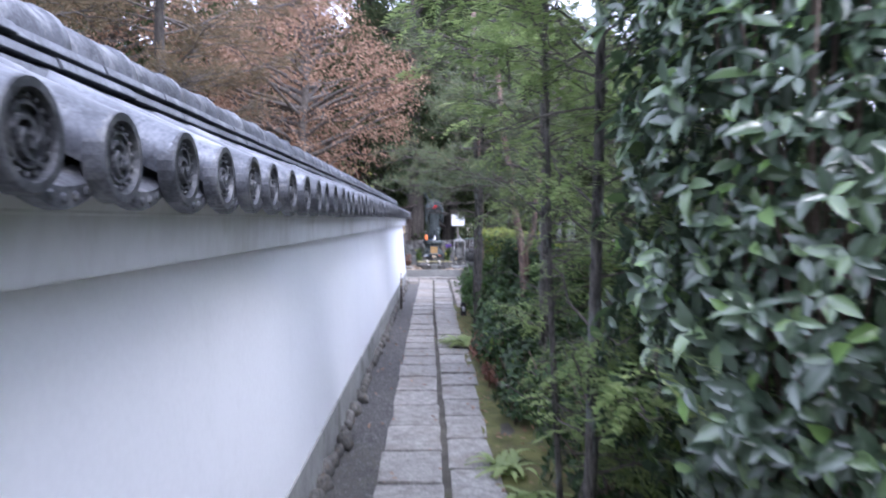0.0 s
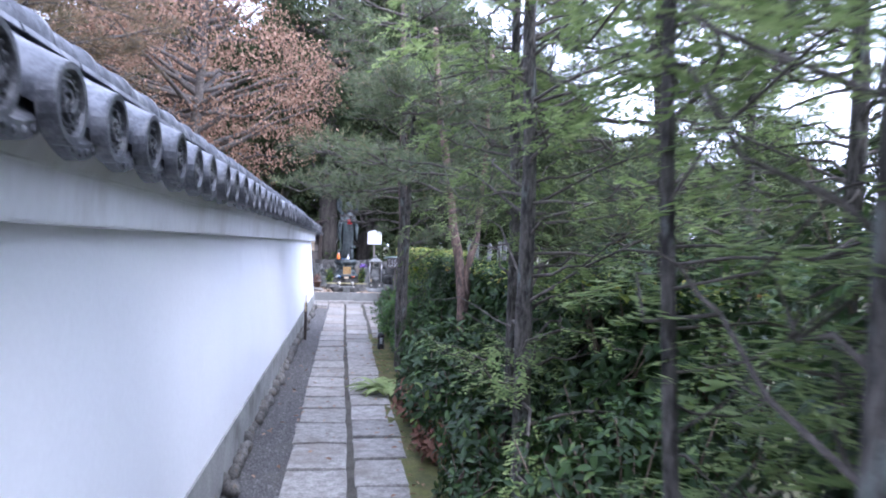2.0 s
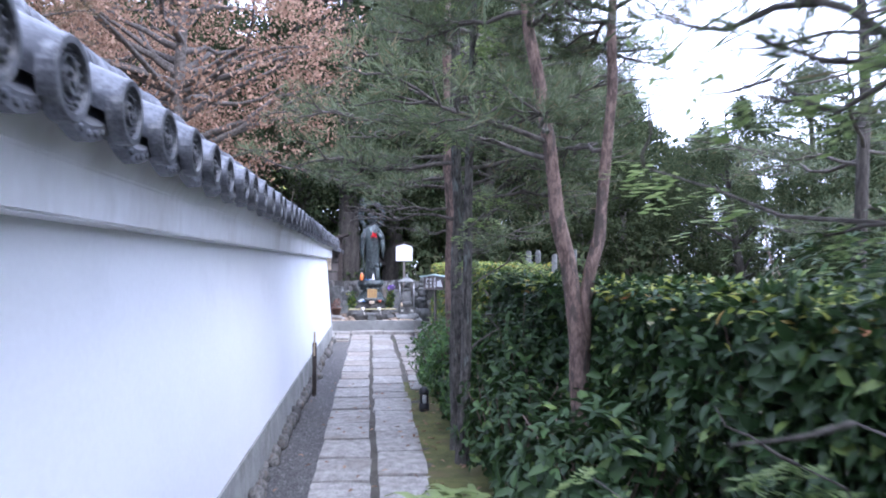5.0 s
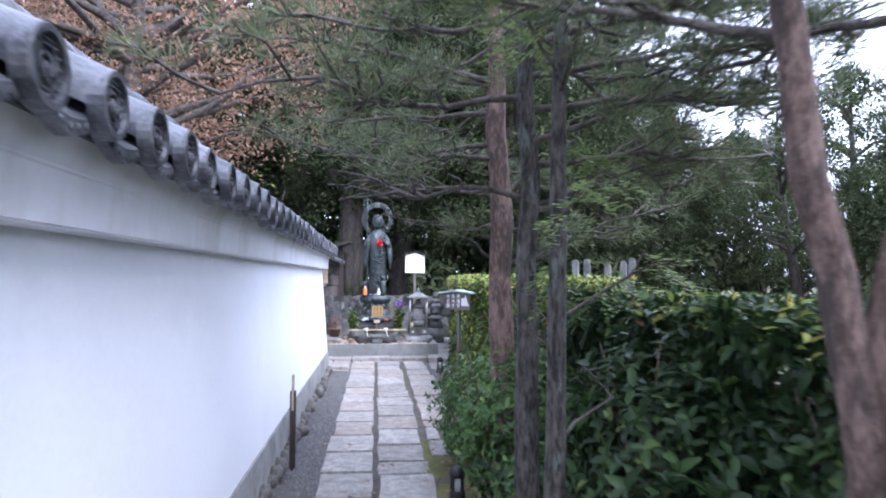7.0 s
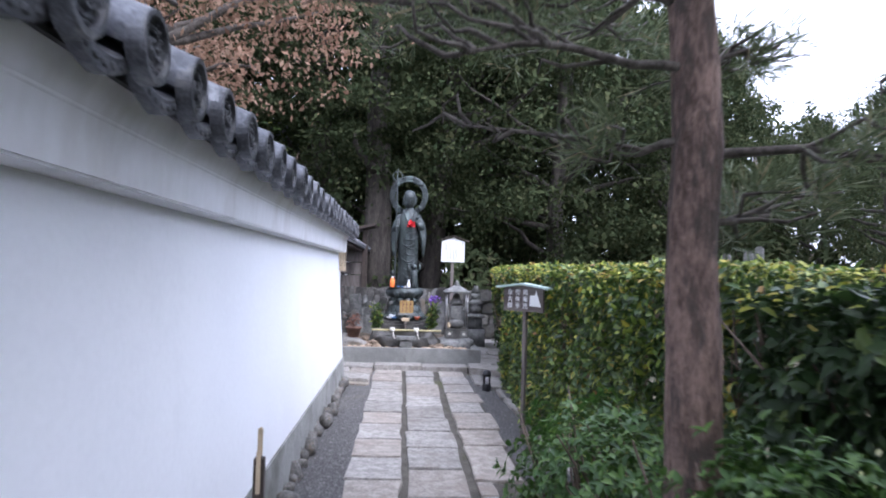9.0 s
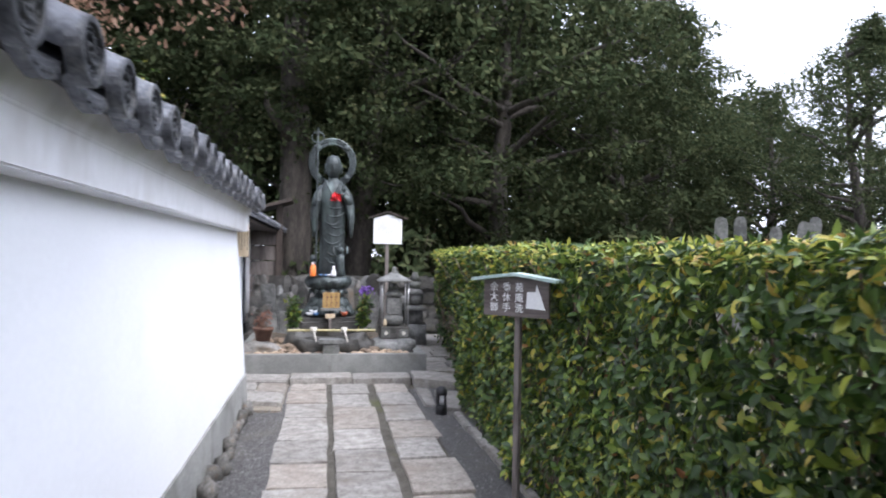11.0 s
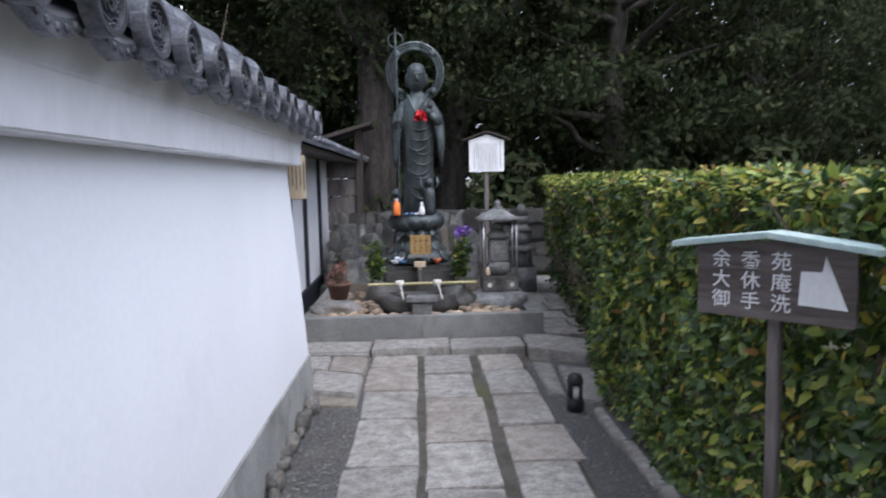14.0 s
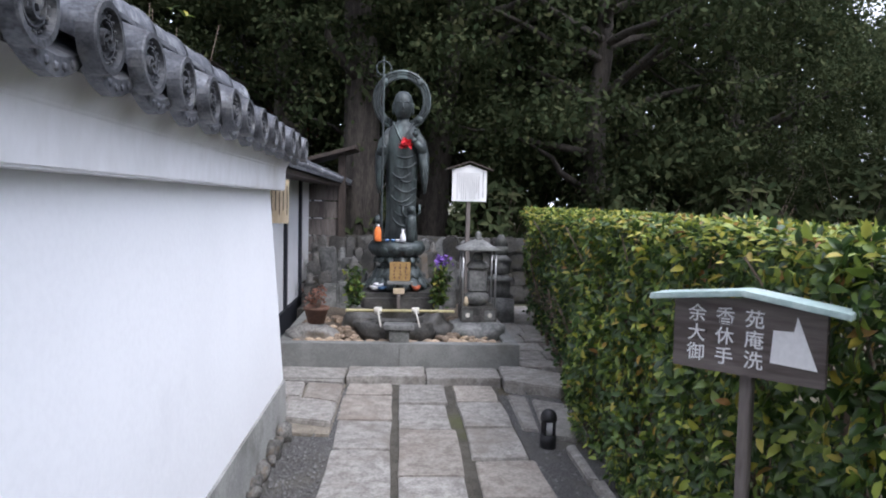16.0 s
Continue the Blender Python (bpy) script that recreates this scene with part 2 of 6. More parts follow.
LEAF_CEDAR = foliage("cypress_spray", ((0.0, (0.16, 0.235, 0.085)), (0.6, (0.27, 0.355, 0.135)), (1.0, (0.38, 0.46, 0.2))), 0.5, 0.35, 0.52)
NEEDLE = foliage("pine_needle", ((0.0, (0.075, 0.105, 0.055)), (0.55, (0.13, 0.165, 0.085)), (0.9, (0.18, 0.205, 0.115)), (1.0, (0.26, 0.2, 0.12))), 0.5, 0.35, 0.35)
LEAF_BROWN = foliage("withered_leaf", ((0.0, (0.2, 0.12, 0.085)), (0.6, (0.34, 0.215, 0.155)), (1.0, (0.45, 0.31, 0.23))), 0.7, 0.2, 0.4)
NEEDLE_BROWN = foliage("brownish_pine_needle", ((0.0, (0.1, 0.085, 0.05)), (0.5, (0.16, 0.125, 0.075)), (1.0, (0.22, 0.15, 0.09))), 0.6, 0.3, 0.3)
LEAF_RUST = foliage("rust_red_leaf", ((0.0, (0.15, 0.072, 0.054)), (1.0, (0.3, 0.15, 0.11))), 0.6, 0.3, 0.3)
LEAF_LIME = foliage("pale_green_blade", ((0.0, (0.18, 0.24, 0.085)), (0.6, (0.31, 0.385, 0.16)), (1.0, (0.52, 0.56, 0.3))), 0.45, 0.4, 0.35)
TWIG = surface("brown_twig", (0.09, 0.065, 0.05), (0.2, 0.15, 0.115), 12, 60, 0.9, 0.3)


# ---- mesh helpers ----
def part(name, bm, material, parent=None, label=""):
    """Links a bmesh as one mesh object, under a thing where one is given."""
    me = bpy.data.meshes.new(name)
    bm.to_mesh(me)
    bm.free()
    me.materials.append(material)
    ob = new(name, me)
    ob.parent = parent
    if label:
        tagged(ob, label)
    return ob


def thing(name, label, category, group="", at=None, kind=""):
    ob = new(name)
    if at is not None:
        ob.matrix_world = at
    return tagged(ob, label, category, group, kind)


def np_mesh(name, verts, tris, material, parent=None, smooth=False):
    me = bpy.data.meshes.new(name)
    verts = np.asarray(verts, dtype=np.float32)
    tris = np.asarray(tris, dtype=np.int32)
    me.vertices.add(len(verts))
    me.vertices.foreach_set("co", verts.ravel())
    me.loops.add(tris.size)
    me.loops.foreach_set("vertex_index", tris.ravel())
    me.polygons.add(len(tris))
    me.polygons.foreach_set("loop_start", np.arange(0, tris.size, 3, dtype=np.int32))
    me.polygons.foreach_set("loop_total", np.full(len(tris), 3, dtype=np.int32))
    if smooth:
        me.polygons.foreach_set("use_smooth", np.ones(len(tris), dtype=bool))
    me.update(calc_edges=True)
    me.materials.append(material)
    ob = new(name, me)
    ob.parent = parent
    return ob


def box(x0, x1, y0, y1, z0, z1, bevel=0.0, jitter=0.0, rng=None):
    bm = bmesh.new()
    bmesh.ops.create_cube(bm, size=1)
    for v in bm.verts:
        v.co = Vector(((x0 + x1) / 2 + v.co.x * (x1 - x0), (y0 + y1) / 2 + v.co.y * (y1 - y0), (z0 + z1) / 2 + v.co.z * (z1 - z0)))
        if jitter:
            v.co += Vector(rng.uniform(-jitter, jitter, 3))
    if bevel:
        bmesh.ops.bevel(bm, geom=bm.edges[:], offset=bevel, segments=2, affect="EDGES", clamp_overlap=True)
    return bm


def prism(outline, axis, a, b, bevel=0.0):
    """An outline of (u, v) pairs drawn out along an axis from a to b: axis y takes (x, z), axis x takes (y, z), axis z takes (x, y)."""
    bm = bmesh.new()
    place = {"y": lambda u, v, w: (u, w, v), "x": lambda u, v, w: (w, u, v), "z": lambda u, v, w: (u, v, w)}[axis]
    r0 = [bm.verts.new(place(u, v, a)) for u, v in outline]
    r1 = [bm.verts.new(place(u, v, b)) for u, v in outline]
    k = len(outline)
    bm.faces.new(r0)
    bm.faces.new(r1[::-1])
    for i in range(k):
        bm.faces.new((r0[i], r1[i], r1[(i + 1) % k], r0[(i + 1) % k]))
    bmesh.ops.recalc_face_normals(bm, faces=bm.faces)
    if bevel:
        bmesh.ops.bevel(bm, geom=bm.edges[:], offset=bevel, segments=2, affect="EDGES", clamp_overlap=True)
    return bm


def lathe(profile, sides=24, sx=1.0, sy=1.0, bm=None, at=(0, 0, 0), wave=None):
    """A turned shape from (radius, z) pairs, closed at both ends."""
    bm = bm or bmesh.new()
    rings = []
    for r, z in profile:
        ring = []
        for i in range(sides):
            a = math.tau * i / sides
            k = 1 + (wave(a, z) if wave else 0)
            ring.append(bm.verts.new((at[0] + r * sx * k * math.cos(a), at[1] + r * sy * k * math.sin(a), at[2] + z)))
        rings.append(ring)
    for p, q in zip(rings, rings[1:]):
        for i in range(sides):
            bm.faces.new((p[i], p[(i + 1) % sides], q[(i + 1) % sides], q[i])).smooth = True
    bm.faces.new(rings[0][::-1])
    bm.faces.new(rings[-1])
    return bm


def tube_np(points, radii, sides=7):
    """Vertices and triangles of a tapered tube along points."""
    pts = np.asarray(points, float)
    tang = np.gradient(pts, axis=0)
    tang /= np.linalg.norm(tang, axis=1)[:, None] + 1e-9
    ref = np.where(np.abs(tang[:, 2:3]) > 0.9, np.array([[1.0, 0, 0]]), np.array([[0, 0, 1.0]]))
    u = np.cross(tang, ref)
    u /= np.linalg.norm(u, axis=1)[:, None] + 1e-9
    w = np.cross(tang, u)
    ang = np.arange(sides) * math.tau / sides
    ring = pts[:, None, :] + (np.cos(ang)[None, :, None] * u[:, None, :] + np.sin(ang)[None, :, None] * w[:, None, :]) * np.asarray(radii)[:, None, None]
    v = np.vstack((ring.reshape(-1, 3), pts[-1:]))
    f = []
    k = len(pts)
    for i in range(k - 1):
        for j in range(sides):
            a, b = i * sides + j, i * sides + (j + 1) % sides
            f += [(a, b, b + sides), (a, b + sides, a + sides)]
    f += [((k - 1) * sides + j, (k - 1) * sides + (j + 1) % sides, k * sides) for j in range(sides)]
    return v, np.array(f)


def bark_tube(points, radii, rng, rows=46, sides=20, ridge=0.12):
    """A trunk with long furrows and flaking plates in its surface."""
    pts, t = np.asarray(points, float), np.linspace(0, 1, len(points))
    tt = np.linspace(0, 1, rows)
    fine = np.stack([np.interp(tt, t, pts[:, j]) for j in range(3)], 1)
    v, f = tube_np(fine, np.interp(tt, t, radii), sides)
    off = rng.uniform(0, 40)
    for i in range(rows):
        for j in range(sides):
            a = math.tau * j / sides
            way = v[i * sides + j] - fine[i]
            q = Vector((2.4 * math.cos(a) + off, 2.4 * math.sin(a), fine[i][2] * 2.2))
            v[i * sides + j] = fine[i] + way * (1 + ridge * noise.noise(q) + ridge * 0.7 * noise.noise(q * 2.7))
    return v, f


def joined(pieces):
    """One set of vertices and triangles from several."""
    vs, fs, k = [], [], 0
    for v, f in pieces:
        vs.append(v)
        fs.append(np.asarray(f) + k)
        k += len(v)
    return np.vstack(vs), np.vstack(fs)


def unit(a):
    return a / (np.linalg.norm(a, axis=-1, keepdims=True) + 1e-9)


def leaves(centres, ways, normals, length, width, fold=0.22, droop=0.14):
    """Folded leaves of six triangles: a stalk end, rounded shoulders, a sharp tip, raised halves and a drooping midrib."""
    c, d = np.asarray(centres), unit(np.asarray(ways))
    n = np.asarray(normals)
    s = unit(np.cross(d, n))
    n = np.cross(s, d)
    k = len(c)
    length = np.broadcast_to(length, (k,))[:, None]
    width = np.broadcast_to(width, (k,))[:, None]
    lift = n * width * fold
    low = c + d * length * 0.3
    high = c + d * length * 0.66 - n * length * droop * 0.4
    mid = c + d * length * 0.5 - n * length * droop * 0.15
    tip = c + d * length - n * length * droop
    v = np.stack((c, low + s * width * 0.46 + lift, high + s * width * 0.4 + lift, tip, high - s * width * 0.4 + lift, low - s * width * 0.46 + lift, mid), 1).reshape(-1, 3)
    o = (np.arange(k) * 7)[:, None, None]
    f = (np.array([[0, 6, 1], [1, 6, 2], [2, 6, 3], [3, 6, 4], [4, 6, 5], [5, 6, 0]])[None] + o).reshape(-1, 3)
    return v, f


def sprigs(centres, axes, size, rng, per=5, spread=0.9, width=0.42):
    """Leaves in whorls round the ends of shoots."""
    k = len(centres)
    ax = unit(np.asarray(axes))
    ref = sphere_ways(k, rng)
    u = unit(np.cross(ax, ref))
    w = np.cross(ax, u)
    cs, ds, ns, ss = [], [], [], []
    for i in range(per):
        a = math.tau * i / per + rng.uniform(-0.5, 0.5, k)
        side = np.cos(a)[:, None] * u + np.sin(a)[:, None] * w
        d = ax * rng.uniform(0.15, 0.9, k)[:, None] + side * spread + np.array((0, 0, -0.18))
        cs.append(centres - ax * rng.uniform(0, 0.03, k)[:, None])
        ds.append(d)
        ns.append(ax + side * -0.25 + np.array((0, 0, 0.35)))
        ss.append(size * rng.uniform(0.6, 1.25, k))
    s = np.concatenate(ss)
    return leaves(np.vstack(cs), np.vstack(ds), np.vstack(ns), s, s * width)


def slips(centres, ways, normals, length, width):
    """Small flat leaflets of two triangles."""
    c, d = np.asarray(centres), unit(np.asarray(ways))
    s = unit(np.cross(d, np.asarray(normals)))
    k = len(c)
    length = np.broadcast_to(length, (k,))[:, None]
    width = np.broadcast_to(width, (k,))[:, None]
    mid = c + d * length * 0.5
    v = np.stack((c, mid + s * width * 0.5, c + d * length, mid - s * width * 0.5), 1).reshape(-1, 3)
    o = (np.arange(k) * 4)[:, None, None]
    f = (np.array([[0, 2, 1], [0, 3, 2]])[None] + o).reshape(-1, 3)
    return v, f


def sphere_ways(k, rng, up=0.0):
    a = rng.normal(size=(k, 3))
    a[:, 2] += up
    return unit(a)


def stone_mesh(name, rng, sx, sy, sz, material, cuts=2, rough=0.22):
    bm = bmesh.new()
    bmesh.ops.create_icosphere(bm, subdivisions=cuts, radius=0.5)
    off = Vector(rng.uniform(0, 50, 3))
    for v in bm.verts:
        k = 1 + rough * noise.noise(v.co * 2.6 + off) * 2 + rough * 0.4 * noise.noise(v.co * 7 + off)
        v.co = Vector((v.co.x * k * sx, v.co.y * k * sy, v.co.z * k * sz))
    for f in bm.faces:
        f.smooth = True
    me = bpy.data.meshes.new(name)
    bm.to_mesh(me)
    bm.free()
    me.materials.append(material)
    return me


# ---- the large structure ----
def ground_sheet():
    bm = bmesh.new()
    bmesh.ops.create_grid(bm, x_segments=2, y_segments=2, size=450)
    bmesh.ops.translate(bm, verts=bm.verts, vec=(0, 15, -0.03))
    return tagged(part("ground", bm, EARTH), "dark garden earth with patches of moss", "ground", kind="structure")


ground_sheet()


def strip(name, x0, x1, y0, y1, z, material, label, amp=0.01, steps=80):
    """An uneven band of ground along the path."""
    bm = bmesh.new()
    cols = 6
    grid = []
    for j in range(steps + 1):
        y = y0 + (y1 - y0) * j / steps
        row = []
        for i in range(cols + 1):
            x = x0 + (x1 - x0) * i / cols
            row.append(bm.verts.new((x, y, z + amp * noise.noise(Vector((x * 4, y * 4, 3))))))
        grid.append(row)
    for a, b in zip(grid, grid[1:]):
        for i in range(cols):
            bm.faces.new((a[i], a[i + 1], b[i + 1], b[i])).smooth = True
    return tagged(part(name, bm, material), label, "ground", kind="structure")


strip("gravel_strip", -0.9, -0.28, -4, 18.1, -0.006, GRAVEL, "grey gravel strip between plaster wall and stone path")
strip("gravel_bed", 0.84, 1.3, 13.4, 17.9, -0.006, GRAVEL, "grey gravel bed beside the stone path")
strip("moss_verge", 0.42, 1.6, -4, 12.6, -0.004, MOSS, "olive moss verge under the trees", 0.03)

WALL_X, WALL_END, WALL_START = -0.683, 17.17, -4.5
WALL_BACK = -1.32


def plaster_wall():
    wall = thing("wall_west", "long white plastered garden wall on a grey plinth with tiled coping", "wall", kind="structure")
    part("wall_face", prism([(WALL_X, 0.294), (-0.775, 1.53), (WALL_BACK + 0.09, 1.53), (WALL_BACK, 0.294)], "y", WALL_START, WALL_END), PLASTER, wall, "smooth white lime plaster")
    part("plinth", prism([(WALL_X + 0.025, -0.05), (WALL_X + 0.012, 0.292), (WALL_BACK - 0.012, 0.292), (WALL_BACK - 0.025, -0.05)], "y", WALL_START, WALL_END + 0.01), PLINTH, wall, "rough grey concrete plinth")
    part("fascia", prism([(WALL_X, 1.522), (WALL_X + 0.004, 1.66), (WALL_X + 0.045, 1.742), (WALL_BACK - 0.045, 1.742), (WALL_BACK - 0.004, 1.66), (WALL_BACK, 1.522)], "y", WALL_START, WALL_END + 0.03, 0.006), FASCIA, wall, "stained white plaster band under the eaves")
    part("eave_board", prism([(-0.628, 1.735), (-0.628, 1.75), (-1.0, 1.93), (-1.372, 1.75), (-1.372, 1.735)], "y", WALL_START, WALL_END + 0.05), RECESS, wall, "clay bed under the tiles, coloured dark as shade")
    return wall


wall_west = plaster_wall()

PITCH, PITCH_END = 0.3159, 0.273
EAVE_X, TILE_R = -0.545, 0.086
RUN = Vector((-0.36, 0.0, 0.165))


def eave_z(y):
    """Height of the eave: the old coping rises a little along the wall."""
    return float(np.interp(y, (0.0, 4.0, 8.5, 11.0, 14.0, 17.2), (1.764, 1.77, 1.795, 1.795, 1.788, 1.788)))


def ring(bm, centre, r0, r1, x0, x1, sides=20):
    """A ring facing +x, raised from x0 to x1."""
    loops = []
    for r, x in ((r0, x0), (r0, x1), (r1, x1), (r1, x0)):
        loops.append([bm.verts.new((x, centre[0] + r * math.cos(math.tau * i / sides), centre[1] + r * math.sin(math.tau * i / sides))) for i in range(sides)])
    for a, b in zip(loops, loops[1:]):
        for i in range(sides):
            bm.faces.new((a[i], a[(i + 1) % sides], b[(i + 1) % sides], b[i]))


def barrel_mesh():
    """A half-round cover tile that climbs from the eave to the ridge."""
    bm = bmesh.new()
    rows = []
    for t, grow in ((0, 1.0), (0.04, 1.0), (0.05, 0.99), (0.5, 0.96), (0.52, 0.985), (1.0, 0.95)):
        row = []
        for i in range(13):
            a = math.pi * (i / 12 * 1.25 - 0.125)
            row.append(bm.verts.new(Vector((0, TILE_R * grow * math.cos(a), TILE_R * grow * math.sin(a))) + RUN * t))
        rows.append(row)
    for p, q in zip(rows, rows[1:]):
        for i in range(12):
            bm.faces.new((p[i], q[i], q[i + 1], p[i + 1])).smooth = True
    bmesh.ops.recalc_face_normals(bm, faces=bm.faces)
    return bm


def disc_mesh():
    """The round end of a cover tile: a raised rim, a ring of beads and three swirling commas."""
    bm = bmesh.new()
    sides = 24
    back = [bm.verts.new((-0.035, TILE_R * 1.02 * math.cos(math.tau * i / sides), TILE_R * 1.02 * math.sin(math.tau * i / sides))) for i in range(sides)]
    front = [bm.verts.new((0.0, v.co.y, v.co.z)) for v in back]
    lip = [bm.verts.new((0.004, v.co.y * 0.97, v.co.z * 0.97)) for v in back]
    inner = [bm.verts.new((0.004, v.co.y * 0.8, v.co.z * 0.8)) for v in back]
    floor_ = [bm.verts.new((-0.012, v.co.y * 0.76, v.co.z * 0.76)) for v in back]
    for p, q in ((back, front), (front, lip), (lip, inner), (inner, floor_)):
        for i in range(sides):
            bm.faces.new((p[i], p[(i + 1) % sides], q[(i + 1) % sides], q[i]))
    bm.faces.new(floor_)
    bm.faces.new(back[::-1])
    for i in range(16):
        a = math.tau * i / 16
        bmesh.ops.create_icosphere(bm, subdivisions=1, radius=0.0062, matrix=Matrix.Translation((-0.008, 0.058 * math.cos(a), 0.058 * math.sin(a))))
    ring(bm, (0, 0), 0.045, 0.049, -0.012, -0.004)
    for k in range(3):
        prev = None
        for j in range(8):
            a = math.tau * k / 3 + j * 0.36
            r = 0.011 + 0.004 * j
            w = 0.011 * (1 - j / 8.5)
            pts = [bm.verts.new((x, (r + e) * math.cos(a), (r + e) * math.sin(a))) for x, e in ((-0.012, -w), (0.0, -w * 0.6), (0.0, w * 0.6), (-0.012, w))]
            if prev:
                for m in range(3):
                    bm.faces.new((prev[m], prev[m + 1], pts[m + 1], pts[m]))
            else:
                bm.faces.new(pts)
            prev = pts
    bmesh.ops.recalc_face_normals(bm, faces=bm.faces)
    return bm


def pan_mesh():
    """The sagging flat tile between two cover tiles, with its decorated front lip."""
    bm = bmesh.new()
    half = PITCH / 2 - 0.03
    rows = []
    for t in (0.0, 1.0):
        row = []
        for i in range(9):
            u = -1 + i / 4
            row.append(bm.verts.new(Vector((0, half * u * 1.25, -0.062 + 0.045 * u * u)) + RUN * t))
        rows.append(row)
    low = [bm.verts.new((v.co.x, v.co.y, v.co.z - 0.04 + 0.012 * abs(v.co.y) / half)) for v in rows[0]]
    lowb = [bm.verts.new((v.co.x - 0.03, v.co.y, v.co.z)) for v in low]
    for p, q in ((rows[1], rows[0]), (rows[0], low), (low, lowb)):
        for i in range(8):
            bm.faces.new((p[i], p[i + 1], q[i + 1], q[i]))
    for i in range(2, 7):
        c = (rows[0][i].co + low[i].co) / 2
        bmesh.ops.create_icosphere(bm, subdivisions=1, radius=0.011, matrix=Matrix.Translation(c) @ Matrix.Diagonal((0.6, 1.2, 1, 1)))
    bmesh.ops.recalc_face_normals(bm, faces=bm.faces)
    return bm


def tiled_coping():
    """Cover tiles, pan tiles and the ridge courses, one object each."""
    roof = thing("wall_coping", "smoke-grey clay tile coping with round end tiles and a stacked ridge", "tiled roof", kind="structure")
    barrel = part("cover_tile", barrel_mesh(), TILE, roof)
    disc = part("end_disc", disc_mesh(), TILE_DARK, barrel, "round tile end with comma relief")
    pan = part("pan_tile", pan_mesh(), TILE_DARK, roof)
    rng = np.random.default_rng(3)
    places = [(17.145 - PITCH_END * i, 0.86, PITCH_END) for i in range(13)]
    places += [(0.284 + PITCH * k, 1.0 if k < 18 else 0.93, PITCH) for k in range(42, -15, -1)]
    for i, (y, size, gap) in enumerate(places):
        for side in (0, 1):
            b = barrel if (i, side) == (0, 0) else new("cover_tile", barrel.data)
            d = disc if (i, side) == (0, 0) else new("end_disc", disc.data) if not side else None
            p = pan if (i, side) == (0, 0) else new("pan_tile", pan.data)
            b.parent = p.parent = roof
            turn = 180 if side else 0
            x = EAVE_X if not side else -2.0 - EAVE_X
            dy, dz, dr = rng.normal(0, 0.004), rng.normal(0, 0.003), rng.normal(0, 0.8)
            b.matrix_local = pose(x + rng.normal(0, 0.004), y + dy, eave_z(y) + dz, 0, dr, turn + dr) @ Matrix.Diagonal((1, size, size, 1))
            if d:
                d.parent = b
                d.matrix_local = pose(0, 0, 0, rng.uniform(0, 360), 0, 0)
            p.matrix_local = pose(x - (0.035 if not side else -0.035), y - gap / 2, eave_z(y) + dz, 0, 0, turn + rng.normal(0, 0.5)) @ Matrix.Diagonal((1, gap / PITCH, 1, 1))
    courses = ((0.165, 1.96, 1.99), (0.145, 2.008, 2.036), (0.13, 2.054, 2.082))
    step = 0.42
    for k, (half, z0, z1) in enumerate(courses):
        first = None
        for j in range(int((WALL_END - WALL_START) / step) + 1):
            y = WALL_END - step * j - 0.14 * k
            if first is None:
                first = part("ridge_tile", prism([(-half, z0), (-half + 0.012, z1), (half - 0.012, z1), (half, z0)], "y", -step + 0.004, 0, 0.003), TILE, roof)
                ob = first
            else:
                ob = new("ridge_tile", first.data)
                ob.parent = roof
            ob.matrix_local = pose(-1.0 + rng.normal(0, 0.003), y, rng.normal(0, 0.0015), 0, 0, rng.normal(0, 0.15))
    part("ridge_bed", box(-1.09, -0.91, WALL_START, WALL_END - 0.02, 1.9, 2.07), RECESS, roof, "ridge bedding coloured dark as the shade between the courses")
    cap = None
    for j in range(int((WALL_END - WALL_START) / step) + 1):
        y = WALL_END - step * j
        if cap is None:
            bm = bmesh.new()
            rows = []
            for t, r in ((0, 0.098), (-0.05, 0.098), (-0.055, 0.09), (-step, 0.088)):
                rows.append([bm.verts.new((r * math.cos(math.pi * i / 12), t, r * 1.15 * math.sin(math.pi * i / 12))) for i in range(13)])
            for p, q in zip(rows, rows[1:]):
                for i in range(12):
                    bm.faces.new((p[i], p[i + 1], q[i + 1], q[i])).smooth = True
            bm.faces.new(rows[0])
            bm.faces.new(rows[-1][::-1])
            bmesh.ops.recalc_face_normals(bm, faces=bm.faces)
            cap = part("ridge_cap", bm, TILE, roof)
            ob = cap
        else:
            ob = new("ridge_cap", cap.data)
            ob.parent = roof
        ob.matrix_local = pose(-1.0 + rng.normal(0, 0.003), y, 2.085, 0, 0, rng.normal(0, 0.3))
    return roof


# ---- stone path ----
def gap_x(y):
    return 0.15 - 0.0085 * y if y < 12 else 0.048


ROW_A = (1.9, 2.6, 3.22, 3.81, 4.43, 5.06, 5.58, 6.17, 6.76, 7.28, 7.75, 8.2, 8.75, 9.3, 9.85, 10.42, 11.0, 11.6, 12.2, 12.79, 13.35, 13.9, 14.42, 14.97, 15.45, 16.0, 16.69, 17.25, 17.86, 18.19)
ROW_B = (2.1, 2.8, 3.45, 4.1, 4.71, 5.24, 5.78, 6.33, 6.87, 7.4, 7.85, 8.37, 8.87, 9.44, 10.12, 10.9, 11.55, 11.9, 12.39, 13.01, 13.6, 14.16, 14.7, 15.22, 15.73, 16.28, 17.05, 17.62, 18.17)
ROW_C = (12.0, 12.55, 13.05, 13.35, 14.25, 14.8, 15.47, 16.0, 16.53, 17.1, 17.67, 18.14)


